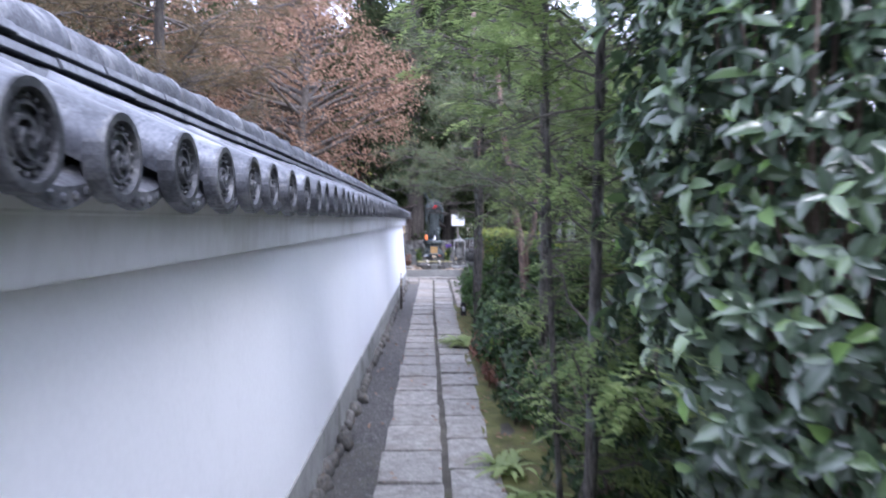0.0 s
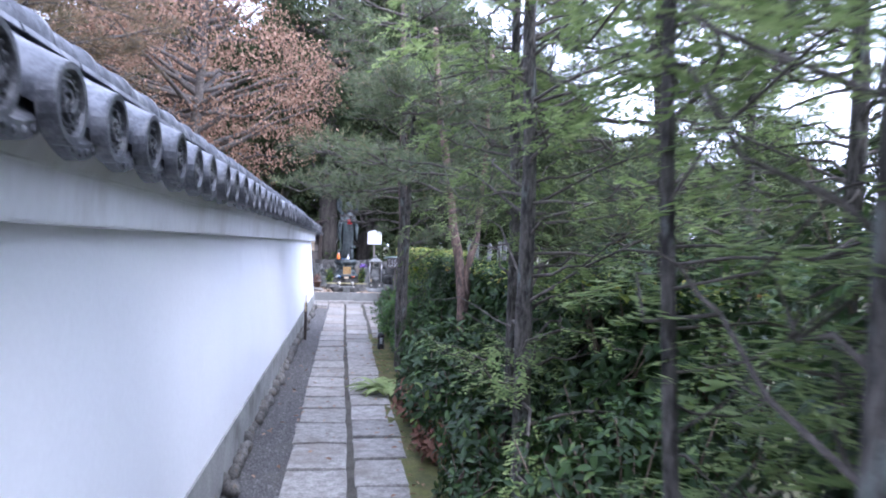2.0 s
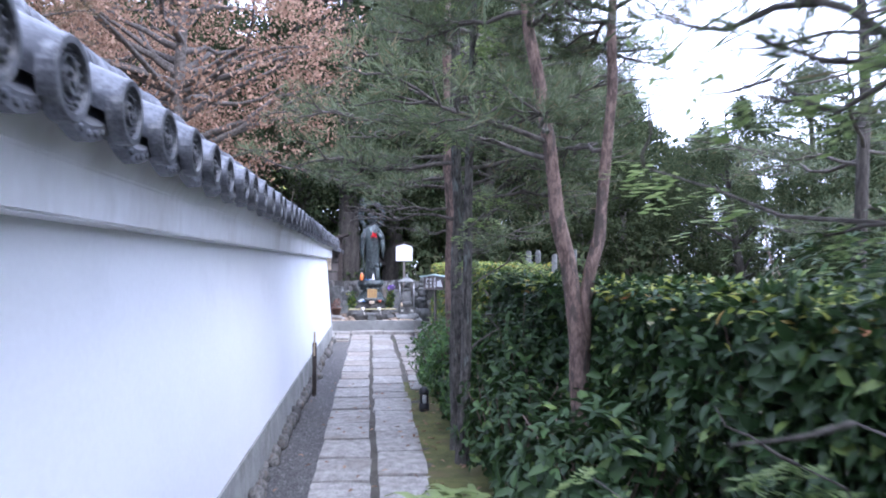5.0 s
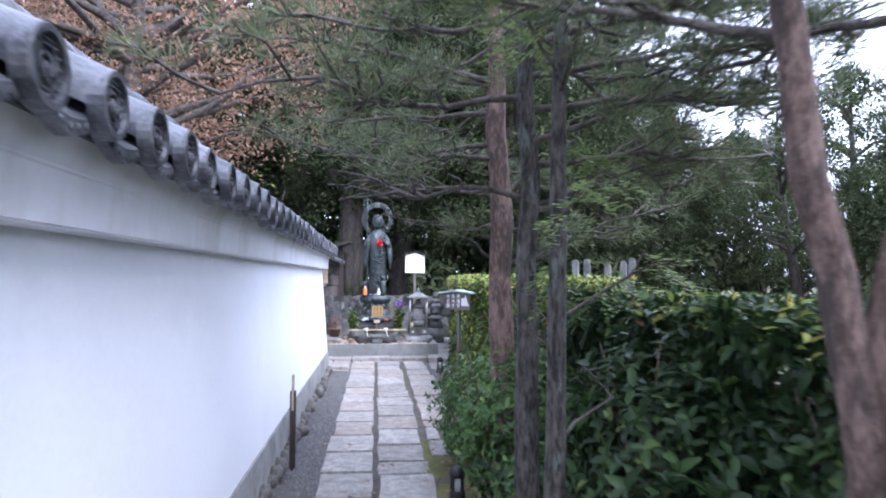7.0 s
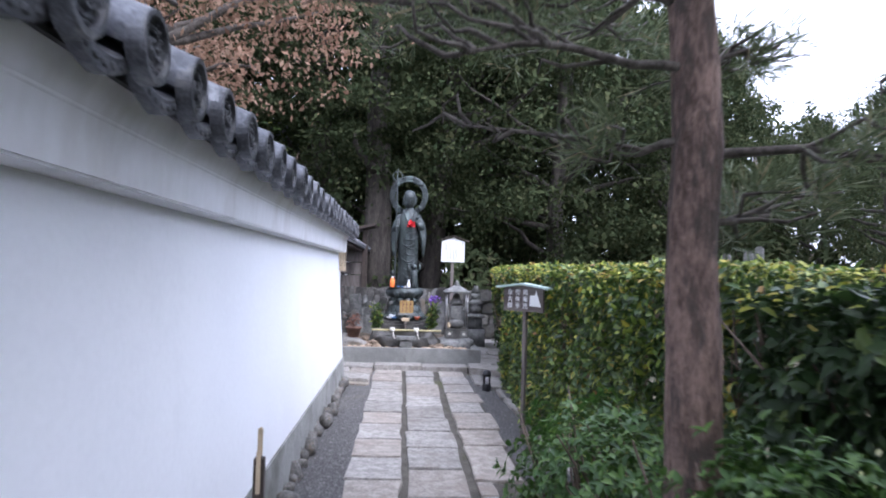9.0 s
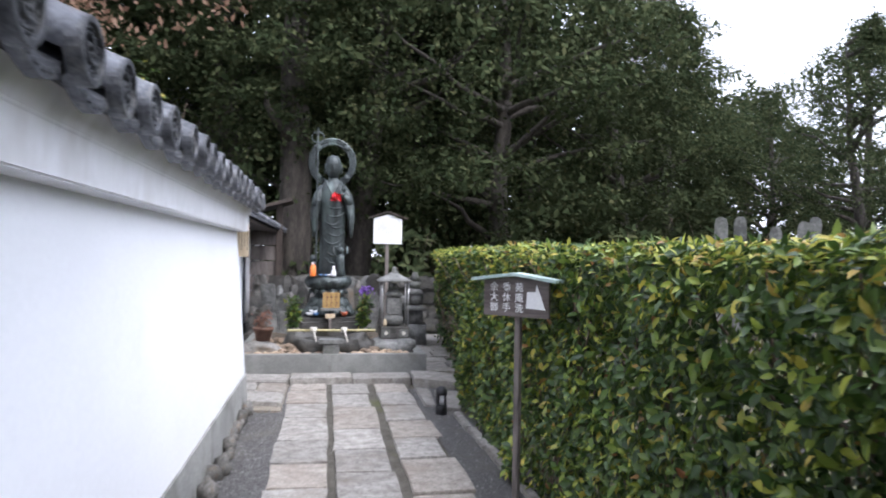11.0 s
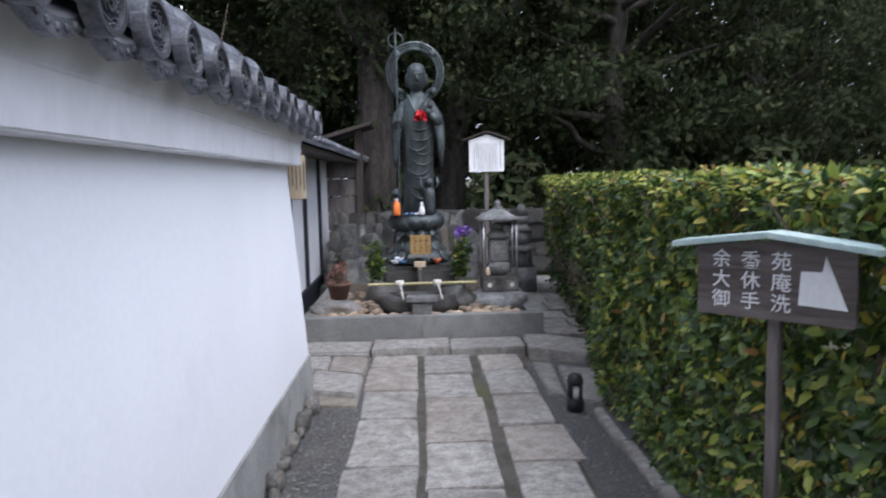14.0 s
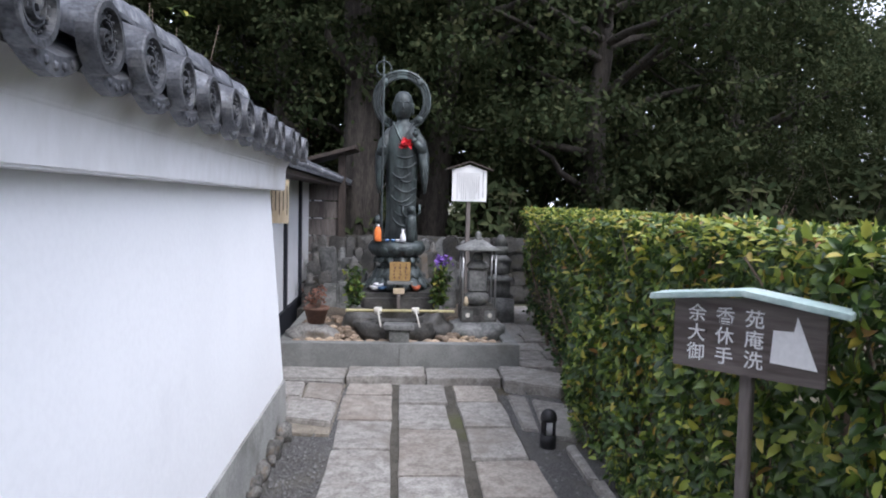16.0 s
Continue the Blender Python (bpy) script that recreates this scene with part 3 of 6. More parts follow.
def slab_piece(path, x0, x1, y0, y1, z, rng, material, wob=0.012):
    pts = []
    mx, my = (x0 + x1) / 2, (y0 + y1) / 2
    for cx, cy in ((x0, y0), ((x0 + x1) / 2, y0), (x1, y0), (x1, (y0 + y1) / 2), (x1, y1), ((x0 + x1) / 2, y1), (x0, y1), (x0, (y0 + y1) / 2)):
        pts.append((cx - mx + rng.normal(0, wob * 0.5), cy - my + rng.normal(0, wob * 0.6)))
    ob = part("slab", prism(pts, "z", -0.1, 0.0, 0.006), material, path)
    ob.matrix_local = pose(mx, my, z + rng.normal(0, 0.003), rng.normal(0, 0.4), rng.normal(0, 0.4), 0)
    return ob


def stone_path():
    path = thing("path", "straight path of worn grey granite slabs with mossy joints", "path", kind="structure")
    part("joint_bed", box(-0.33, 0.86, -4, 18.26, -0.12, -0.012), JOINT, path, "earth and moss in the joints")
    rng = np.random.default_rng(11)
    g = 0.014
    head = tuple(-4 + 0.6 * i for i in range(10))
    for rows, side in ((head[:-1] + ROW_A, "a"), (head[:-1] + ROW_B, "b"), (ROW_C, "c")):
        for y0, y1 in zip(rows, rows[1:]):
            if y1 - y0 < 0.15:
                continue
            m = gap_x((y0 + y1) / 2)
            if side == "a":
                x0, x1 = -0.325 - rng.uniform(0, 0.02) + max(0, 0.035 - y0 * 0.003), m - 0.025
            elif side == "b":
                x0, x1 = m + 0.025, m + 0.025 + (0.31 if y0 < 5.5 else 0.36) + rng.uniform(-0.02, 0.02)
            else:
                x0, x1 = 0.505, (0.62 if y0 < 13.2 else 0.84) + rng.uniform(-0.03, 0.03)
            slab_piece(path, x0, x1, y0 + g, y1 - g, 0.006, rng, SLAB_WARM if (rng.random() < 0.35 and y0 > 12) else SLAB)
    return path


def flagstone(parent, pts, z, material):
    """A flat stone of irregular outline."""
    ob = part("slab", prism(pts, "z", -0.1, 0.0, 0.01), material, parent)
    ob.matrix_local = pose(0, 0, z)
    return ob


def step_and_court():
    """The low step before the shrine and the paving beside it."""
    step = thing("step", "low grey granite step before the shrine bed", "step", kind="structure")
    rng = np.random.default_rng(5)
    for x0, x1, y0, y1, z in ((-0.345, 0.285, 18.2, 18.545, 0.058), (0.3, 0.9, 18.17, 18.55, 0.052), (-1.15, -0.362, 18.16, 18.555, 0.05)):
        slab_piece(step, x0, x1, y0, y1, z, rng, SLAB, 0.012)
    flagstone(step, ((0.915, 18.05), (1.3, 17.8), (1.52, 18.22), (1.13, 18.52), (0.93, 18.53)), 0.07, SLAB)
    part("step_bed", box(-1.2, 1.3, 18.27, 18.565, -0.1, 0.03), JOINT, step, "earth packed under the step")
    court = thing("side_paving", "dark worn granite paving between shrine bed and hedge", "paving", kind="structure")
    for y0, y1 in ((18.56, 18.85), (18.87, 19.25), (19.27, 19.65), (19.67, 20.1), (20.12, 20.7), (20.72, 21.4), (21.42, 22.2)):
        xm = 1.44 + rng.normal(0, 0.03)
        slab_piece(court, 1.13, xm, y0, y1, 0.05, rng, SLAB)
        slab_piece(court, xm + 0.02, 1.85, y0 + 0.05, y1 + 0.03, 0.045, rng, SLAB)
    flagstone(court, ((0.885, 17.05), (0.985, 17.02), (1.04, 17.8), (0.9, 17.86)), 0.012, SLAB)
    flagstone(court, ((1.005, 16.92), (1.26, 16.8), (1.36, 17.55), (1.07, 17.72)), 0.018, SLAB)
    left = thing("flat_stone_paving", "irregular flat tan stones at the foot of the wall end", "paving", kind="structure")
    flagstone(left, ((-0.7, 17.17), (-0.365, 17.06), (-0.36, 17.5), (-0.5, 17.58), (-0.73, 17.66)), 0.05, SLAB)
    flagstone(left, ((-0.62, 17.64), (-0.5, 17.6), (-0.36, 17.53), (-0.358, 18.0), (-0.64, 18.06)), 0.045, SLAB_WARM)
    flagstone(left, ((-0.9, 17.72), (-0.64, 17.67), (-0.66, 18.07), (-0.95, 18.1)), 0.046, SLAB)
    flagstone(left, ((-1.0, 18.12), (-0.36, 18.03), (-0.36, 18.145), (-1.05, 18.15)), 0.048, SLAB)
    part("sand_bed", prism(((-0.72, 16.98), (-0.36, 16.92), (-0.352, 18.15), (-1.1, 18.15), (-1.1, 17.2)), "z", -0.08, 0.012, 0.006), BED_EDGE, left, "pale sandy mortar round the stones")
    edge = thing("kerb_edging", "thin weathered stone edging along the hedge foot", "kerb", kind="structure")
    for i in range(6):
        y = 13.5 + 0.535 * i
        part("edging_stone", box(1.15 - 0.014 * i, 1.21 - 0.014 * i, y, y + 0.525, -0.05, 0.03, 0.008, 0.008, rng), SLAB, edge)


step_and_court()


# ---- hedge ----
HEDGE_PLAN = ((1.28, 3.0), (1.27, 9.0), (1.2, 12.5), (1.13, 14.5), (1.14, 16.2), (1.24, 18.0), (1.42, 20.0), (1.6, 22.0))
HEDGE_TOP = 1.4


def hedge_x(y):
    ys = [p[1] for p in HEDGE_PLAN]
    return np.interp(y, ys, [p[0] for p in HEDGE_PLAN])


def hedge_run(name, y0, y1, deep, top, count, size, material, label, rng, skirt=0.05, crest=0.2):
    """A clipped hedge: stems, twigs and leaves in a shell round a long box, with an uneven face."""
    hedge = thing(name, label, "hedge")
    area_face, area_top = (y1 - y0) * top, (y1 - y0) * deep
    k1 = int(count * area_face / (area_face + area_top))
    k2 = count - k1
    y = rng.uniform(y0, y1, k1)
    z = skirt + (top - skirt) * rng.random(k1) ** 0.9
    lump = np.array([noise.noise(Vector((a * 1.7, b * 2.2, 4.0))) for a, b in zip(y, z)])
    inset = rng.exponential(0.05, k1)
    far = np.clip((y - 17.0) / 1.5, 0, 1)
    x = hedge_x(y) + 0.06 - 0.14 * lump + inset - 0.07 * (1 - far) * (z < 0.5) * (0.5 - z) + 0.05 * (z > top - 0.12) + 0.2 * far * (1 - z / top)
    face_c = np.stack((x, y, z), 1)
    face_n = unit(np.stack((-np.ones(k1), rng.normal(0, 0.5, k1), 0.45 + rng.normal(0, 0.45, k1)), 1))
    face_d = unit(np.stack((-0.55 + rng.normal(0, 0.4, k1), rng.normal(0, 0.8, k1), -0.25 + rng.normal(0, 0.6, k1)), 1))
    y = rng.uniform(y0, y1, k2)
    u = rng.random(k2)
    x = hedge_x(y) + 0.03 + u * deep
    lump = np.array([noise.noise(Vector((a * 2.5, b * 2.5, 9.0))) for a, b in zip(x, y)])
    z = top + 0.035 * lump - rng.exponential(0.03, k2) + 0.01 - 0.04 * (u < 0.06)
    top_c = np.stack((x, y, z), 1)
    top_n = unit(np.stack((rng.normal(0, 0.5, k2), rng.normal(0, 0.5, k2), np.ones(k2)), 1))
    top_d = unit(np.stack((rng.normal(0, 0.8, k2), rng.normal(0, 0.8, k2), 0.1 + rng.normal(0, 0.3, k2)), 1))
    sz = size * rng.uniform(0.65, 1.25, count)
    sz[k1:] *= 0.78
    k5 = k1 // 4
    order = np.argsort(-(np.array([noise.noise(Vector((b * 6.5, q * 6.5, 1.0))) for b, q in zip(face_c[:k5, 1], face_c[:k5, 2])]) + rng.normal(0, 0.12, k5)))
    face_c[:k5] = face_c[:k5][order]
    k5 = int(k5 * 0.74)
    axes = unit(np.stack((-1.0 + rng.normal(0, 0.25, k5), rng.normal(0, 0.5, k5), 0.35 + rng.normal(0, 0.4, k5)), 1))
    np_mesh("foliage", *sprigs(face_c[:k5], axes, size * rng.uniform(0.65, 1.15, k5), rng, 5, 0.9, 0.48), material, hedge)
    rest = slice(k5, k5 + k1 // 4)
    np_mesh("foliage", *leaves(face_c[rest], face_d[rest], face_n[rest], sz[rest], sz[rest] * 0.5), material, hedge)
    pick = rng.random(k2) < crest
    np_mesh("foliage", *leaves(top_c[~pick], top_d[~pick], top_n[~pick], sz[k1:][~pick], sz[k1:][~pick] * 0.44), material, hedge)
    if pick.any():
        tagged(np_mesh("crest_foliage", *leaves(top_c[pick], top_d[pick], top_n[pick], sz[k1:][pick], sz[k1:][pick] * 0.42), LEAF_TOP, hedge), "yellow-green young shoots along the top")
    stems = []
    for yy in np.arange(y0 + 0.1, y1, 0.17):
        for row in (0.2, 0.45):
            yb = yy + rng.normal(0, 0.05)
            xb = float(hedge_x(yb)) + row + rng.normal(0, 0.05)
            xb = max(xb, float(hedge_x(yb)) + 0.2)
            pts = [(xb, yb, -0.03), (xb + rng.normal(0, 0.03), yb + rng.normal(0, 0.04), 0.4), (xb + rng.normal(0, 0.06), yb + rng.normal(0, 0.1), 0.85), (xb + rng.normal(0, 0.1), yb + rng.normal(0, 0.15), top - 0.08)]
            stems.append(tube_np(pts, (0.014, 0.012, 0.009, 0.004), 5))
            for _ in range(4):
                b = np.array(pts[rng.integers(1, 3)]) + rng.normal(0, 0.02, 3)
                e = b + np.array((-rng.uniform(0.1, 0.28), rng.normal(0, 0.15), rng.uniform(0.05, 0.3)))
                e[0] = max(e[0], float(hedge_x(e[1])) + 0.09)
                stems.append(tube_np((b, (b + e) / 2 + rng.normal(0, 0.02, 3), e), (0.006, 0.005, 0.003), 4))
    for i in range(0, len(stems), 5):
        np_mesh("stem", *joined(stems[i:i + 5]), TWIG, hedge, True)
    # dense inner foliage that closes the view through the middle, its dark colour standing for inner shade
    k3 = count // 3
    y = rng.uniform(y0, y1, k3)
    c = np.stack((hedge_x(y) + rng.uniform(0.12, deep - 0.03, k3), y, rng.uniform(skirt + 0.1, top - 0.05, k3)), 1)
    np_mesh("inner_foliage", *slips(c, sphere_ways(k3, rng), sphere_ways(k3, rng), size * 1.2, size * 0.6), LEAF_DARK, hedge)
    return hedge


hr = np.random.default_rng(21)
hedge_run("hedge", 11.6, 21.5, 0.75, HEDGE_TOP, 58000, 0.058, LEAF_HEDGE, "clipped evergreen hedge with yellow-green variegated leaves", hr, 0.02, 0.45)
hedge_run("hedge", 4.0, 11.6, 0.7, 1.3, 26000, 0.078, LEAF_DARK, "dark clipped evergreen hedge with bare stems at its foot", hr, 0.3, 0.25)


# ---- trees ----
def bend(p0, p1, rng, k=7, amp=0.08):
    p0, p1 = np.asarray(p0, float), np.asarray(p1, float)
    t = np.linspace(0, 1, k)[:, None]
    w = rng.normal(0, amp, (k, 3))
    w[0] = w[-1] = 0
    return p0 + (p1 - p0) * t + np.cumsum(w, 0) * np.sin(t * math.pi) * 0.8


def cypress(x, y, height, r, rng, label, low=0.35, reach=0.75, dense=1.0, bark=None, lean=None):
    """A slim garden cypress: grey trunk, wiry limbs, flat drooping sprays."""
    tree = thing("cypress_tree", label, "tree", "trees along the path", pose(x, y, 0))
    top = lean or (rng.normal(0, 0.12), rng.normal(0, 0.12))
    trunk_pts = bend((0, 0, -0.1), (*top, height), rng, 12, 0.01)
    rad = np.linspace(r, r * 0.3, 12)
    rad[0] *= 1.25
    np_mesh("trunk", *bark_tube(trunk_pts, rad, rng), bark or BARK, tree, True)
    clear = 0.4 if y < 3 else 0.5
    c, d, n = [], [], []
    count = int(58 * dense * height / 4)
    for i in range(count):
        h = low + (height - low) * ((i + rng.random()) / count)
        base = np.array([np.interp(h, trunk_pts[:, 2], trunk_pts[:, j]) for j in range(3)])
        a = rng.uniform(0, math.tau)
        length = reach * rng.uniform(0.45, 1.1) * (1.15 - 0.55 * h / height)
        way = np.array((math.cos(a), math.sin(a), rng.uniform(-0.25, 0.4)))
        tip = base + way * length + np.array((0, 0, 0.12))
        pts = bend(base, tip, rng, 6, 0.055)
        if tip[0] + x < clear + 0.04 + 0.1 * rng.random() and h < 2.05:
            continue
        np_mesh("limb", *tube_np(pts, np.linspace(min(0.0105, 0.2 * r), 0.002, 6), 5), LIMB, tree, True)
        for _ in range(2):
            q = pts[rng.integers(2, 6)]
            twig = unit(np.array((math.cos(a), math.sin(a), 0.0)) + rng.normal(0, 0.8, 3)) * rng.uniform(0.08, 0.24)
            np_mesh("twig", *tube_np(bend(q, q + twig, rng, 5, 0.022), np.linspace(0.005, 0.0016, 5), 4), LIMB, tree, True)
        if rng.random() < 0.16:
            continue
        for t in np.linspace(0.25, 1.0, 8):
            at = np.array([np.interp(t, np.linspace(0, 1, 6), pts[:, j]) for j in range(3)])
            for side in (-1, 1):
                yaw = a + side * rng.uniform(0.3, 1.1)
                fw = unit(np.array((math.cos(yaw), math.sin(yaw), rng.uniform(-0.35, 0.2))))
                fl = rng.uniform(0.09, 0.19)
                sx = unit(np.cross(fw, (0, 0, 1.0)))
                up = unit(np.cross(sx, fw) + rng.normal(0, 0.25, 3))
                m = 21
                u = np.linspace(0.1, 1, m)
                sgn = np.where(np.arange(m) % 2, 1, -1)[:, None]
                cc = at + fw * (u * fl)[:, None] + rng.normal(0, 0.006, (m, 3)) - np.array((0, 0, 1)) * (u[:, None] ** 2) * 0.05
                c.append(cc)
                d.append(fw + sx * sgn * 0.75 + rng.normal(0, 0.12, (m, 3)))
                n.append(np.broadcast_to(up, (m, 3)))
    c, d, n = np.vstack(c), np.vstack(d), np.vstack(n)
    keep = (c[:, 0] + x > clear + 0.12 * rng.random(len(c))) | (c[:, 2] > 1.95)
    c, d, n = c[keep], d[keep], n[keep]
    np_mesh("crown", *slips(c, d, n, rng.uniform(0.025, 0.05, len(c)), rng.uniform(0.009, 0.016, len(c))), LEAF_CEDAR, tree)
    return tree


def pine(x, y, rng, trunks, label, branches, bark, tufts=9, needle=0.11, group="trees along the path", spread=0.28, name="pine_tree", needles=None):
    """A pine: leaning trunks, crooked limbs and tufts of needles. A trunk is (points, radius); a branch is (trunk, height, yaw, length, lift)."""
    tree = thing(name, label, "tree", group, pose(x, y, 0))
    paths = []
    for pts, r in trunks:
        pts = np.asarray(pts, float)
        t = np.linspace(0, 1, len(pts))
        tt = np.linspace(0, 1, 16)
        fine = np.stack([np.interp(tt, t, pts[:, j]) for j in range(3)], 1)
        fine[1:-1] = (fine[:-2] + fine[1:-1] * 2 + fine[2:]) / 4
        fine[1:-1] += rng.normal(0, 0.009, (14, 3))
        rad = r * np.linspace(1.0, 0.42, 16) * rng.uniform(0.93, 1.07, 16)
        rad[0] *= 1.3
        np_mesh("trunk", *bark_tube(fine, rad, rng), bark, tree, True)
        paths.append(fine)
    c, d = [], []
    for ti, h, yaw, length, lift in branches:
        fine = paths[ti]
        base = np.array([np.interp(h, fine[:, 2], fine[:, j]) for j in range(3)])
        a = radians(yaw)
        way = np.array((math.cos(a), math.sin(a), lift))
        pts = bend(base, base + way * length, rng, 8, 0.04 * length ** 0.5)
        limbs = [tube_np(pts, np.linspace(0.019, 0.005, 8) * (0.6 + 0.3 * length), 6)]
        for s in range(int(6 + 7 * length)):
            t = rng.uniform(0.25, 1.0)
            at = np.array([np.interp(t, np.linspace(0, 1, 8), pts[:, j]) for j in range(3)])
            a2 = a + rng.choice((-1, 1)) * rng.uniform(0.3, 1.3)
            tw = np.array((math.cos(a2), math.sin(a2), rng.uniform(-0.15, 0.5)))
            l2 = rng.uniform(0.5, 1.2) * spread * (0.8 + 0.5 * length)
            tp = bend(at, at + tw * l2, rng, 5, 0.03)
            limbs.append(tube_np(tp, np.linspace(0.009, 0.003, 5), 4))
            for q in np.linspace(0.4, 1.0, tufts):
                spot = np.array([np.interp(q, np.linspace(0, 1, 5), tp[:, j]) for j in range(3)]) + rng.normal(0, 0.03, 3)
                k = 10
                c.append(np.repeat(spot[None], k, 0))
                d.append(unit(tw)[None] * 0.55 + np.array((0, 0, 0.3)) + rng.normal(0, 0.6, (k, 3)))
        np_mesh("limb", *joined(limbs), LIMB, tree, True)
    if c:
        c, d = np.vstack(c), np.vstack(d)
        keep = (c[:, 0] + x > 0.5) | (c[:, 2] > 1.95) | (x < 0)
        c, d = c[keep], d[keep]
        np_mesh("crown", *slips(c, d, sphere_ways(len(c), rng), rng.uniform(0.7, 1.2, len(c)) * needle, 0.0062 * needle / 0.11), needles or NEEDLE, tree)
    return tree


def fan(rng, trunk, z0, z1, count, length, lift=(-0.1, 0.45), yaws=(0, 360)):
    return [(trunk, rng.uniform(z0, z1), rng.uniform(*yaws), rng.uniform(*length), rng.uniform(*lift)) for _ in range(count)]


tr = np.random.default_rng(33)
cypress(0.67, 1.76, 4.6, 0.031, tr, "slim cypress with grey flaking bark and wiry limbs", 0.3, 0.9, 2.0)
cypress(0.64, 2.04, 4.6, 0.016, tr, "thin cypress with grey bark close to its neighbour", 0.5, 0.8, 1.9)
cypress(0.90, 4.27, 4.6, 0.05, tr, "slim cypress with lichen-grey ridged bark", 0.5, 0.9, 1.7)
cypress(1.08, 5.2, 4.6, 0.045, tr, "slim cypress with grey bark and bare crooked limbs", 0.6, 0.85, 1.2)
cypress(2.0, 3.5, 4.8, 0.045, tr, "cypress with drooping sprays behind the shrubs", 1.5, 1.1, 1.3)
cypress(2.9, 5.6, 5.0, 0.05, tr, "cypress with drooping sprays behind the shrubs", 1.7, 1.2, 1.1)
pine(1.24, 8.15, tr, [([(0, 0, -0.1), (0.02, 0, 0.7), (-0.04, 0.02, 1.4), (-0.16, 0.06, 2.2), (-0.3, 0.1, 3.1), (-0.34, 0.1, 3.8)], 0.062), ([(0.03, 0, -0.1), (0.03, 0, 0.6), (0.06, 0.0, 1.2), (0.17, 0.0, 1.75), (0.21, 0.0, 2.4), (0.27, 0.05, 3.6)], 0.052)],
     "twin-trunked red pine with smooth reddish bark", fan(tr, 0, 2.0, 3.5, 10, (0.5, 1.1)) + fan(tr, 1, 2.0, 3.5, 10, (0.5, 1.2)), BARK_RED)
cypress(0.69, 9.1, 4.4, 0.044, tr, "grey-barked cypress leaning beside the path", 0.7, 0.5, 0.5, lean=(0.12, 0.0))
pine(0.71, 9.5, tr, [([(0, 0, -0.1), (0.0, 0.02, 1.5), (-0.03, 0.05, 3.0), (0.02, 0.05, 4.8)], 0.055)], "grey-barked pine with long crooked limbs",
     [(0, 2.2, 200, 1.3, -0.1), (0, 2.5, 20, 1.3, 0.35), (0, 2.0, 330, 1.0, 0.1), (0, 1.7, 20, 0.8, 0.15), (0, 1.75, 185, 0.7, 0.12), (0, 1.9, 5, 1.2, 0.08), (0, 2.15, 15, 1.4, 0.05), (0, 2.3, 345, 1.2, 0.12), (0, 2.4, 35, 1.5, 0.05), (0, 2.55, 170, 1.1, 0.05), (0, 2.7, 10, 1.5, 0.1)] + fan(tr, 0, 2.3, 4.6, 16, (0.6, 1.4)), BARK, 7)
pine(0.84, 10.85, tr, [([(0, 0, -0.1), (0.0, 0, 1.0), (-0.02, 0, 2.2), (-0.06, 0.05, 3.4), (-0.1, 0.1, 5.2)], 0.09)], "tall red pine with peeling reddish bark and spreading limbs",
     [(0, 2.25, 165, 1.4, 0.05), (0, 2.45, 140, 1.5, 0.1), (0, 2.15, 185, 1.0, 0.08), (0, 1.75, 170, 0.7, 0.05), (0, 1.5, 25, 0.55, 0.25), (0, 1.95, 205, 0.8, -0.12), (0, 1.9, 60, 0.6, 0.3), (0, 2.65, 190, 1.6, 0.1), (0, 1.7, 350, 0.9, 0.12), (0, 2.9, 100, 1.5, 0.1), (0, 2.5, 120, 1.6, 0.0), (0, 2.3, 100, 1.2, 0.1)] + fan(tr, 0, 2.3, 5.0, 18, (0.8, 1.6)), BARK_RED, 6, spread=0.24)
pine(2.05, 5.25, tr, [([(0, 0, -0.1), (0.05, 0, 1.5), (0.0, 0.1, 3.0), (0.1, 0.1, 4.6)], 0.06)], "garden pine behind the hedge", fan(tr, 0, 1.4, 4.5, 34, (0.7, 1.7)), BARK_DARK, 8, group="pines behind the hedge")
pine(3.6, 9.0, tr, [([(0, 0, -0.1), (0.05, 0, 1.5), (0.2, 0.1, 3.0), (0.1, 0.1, 4.2)], 0.06)], "garden pine behind the hedge", fan(tr, 0, 1.6, 4.2, 18, (0.6, 1.5)), BARK_DARK, 8, group="pines behind the hedge")


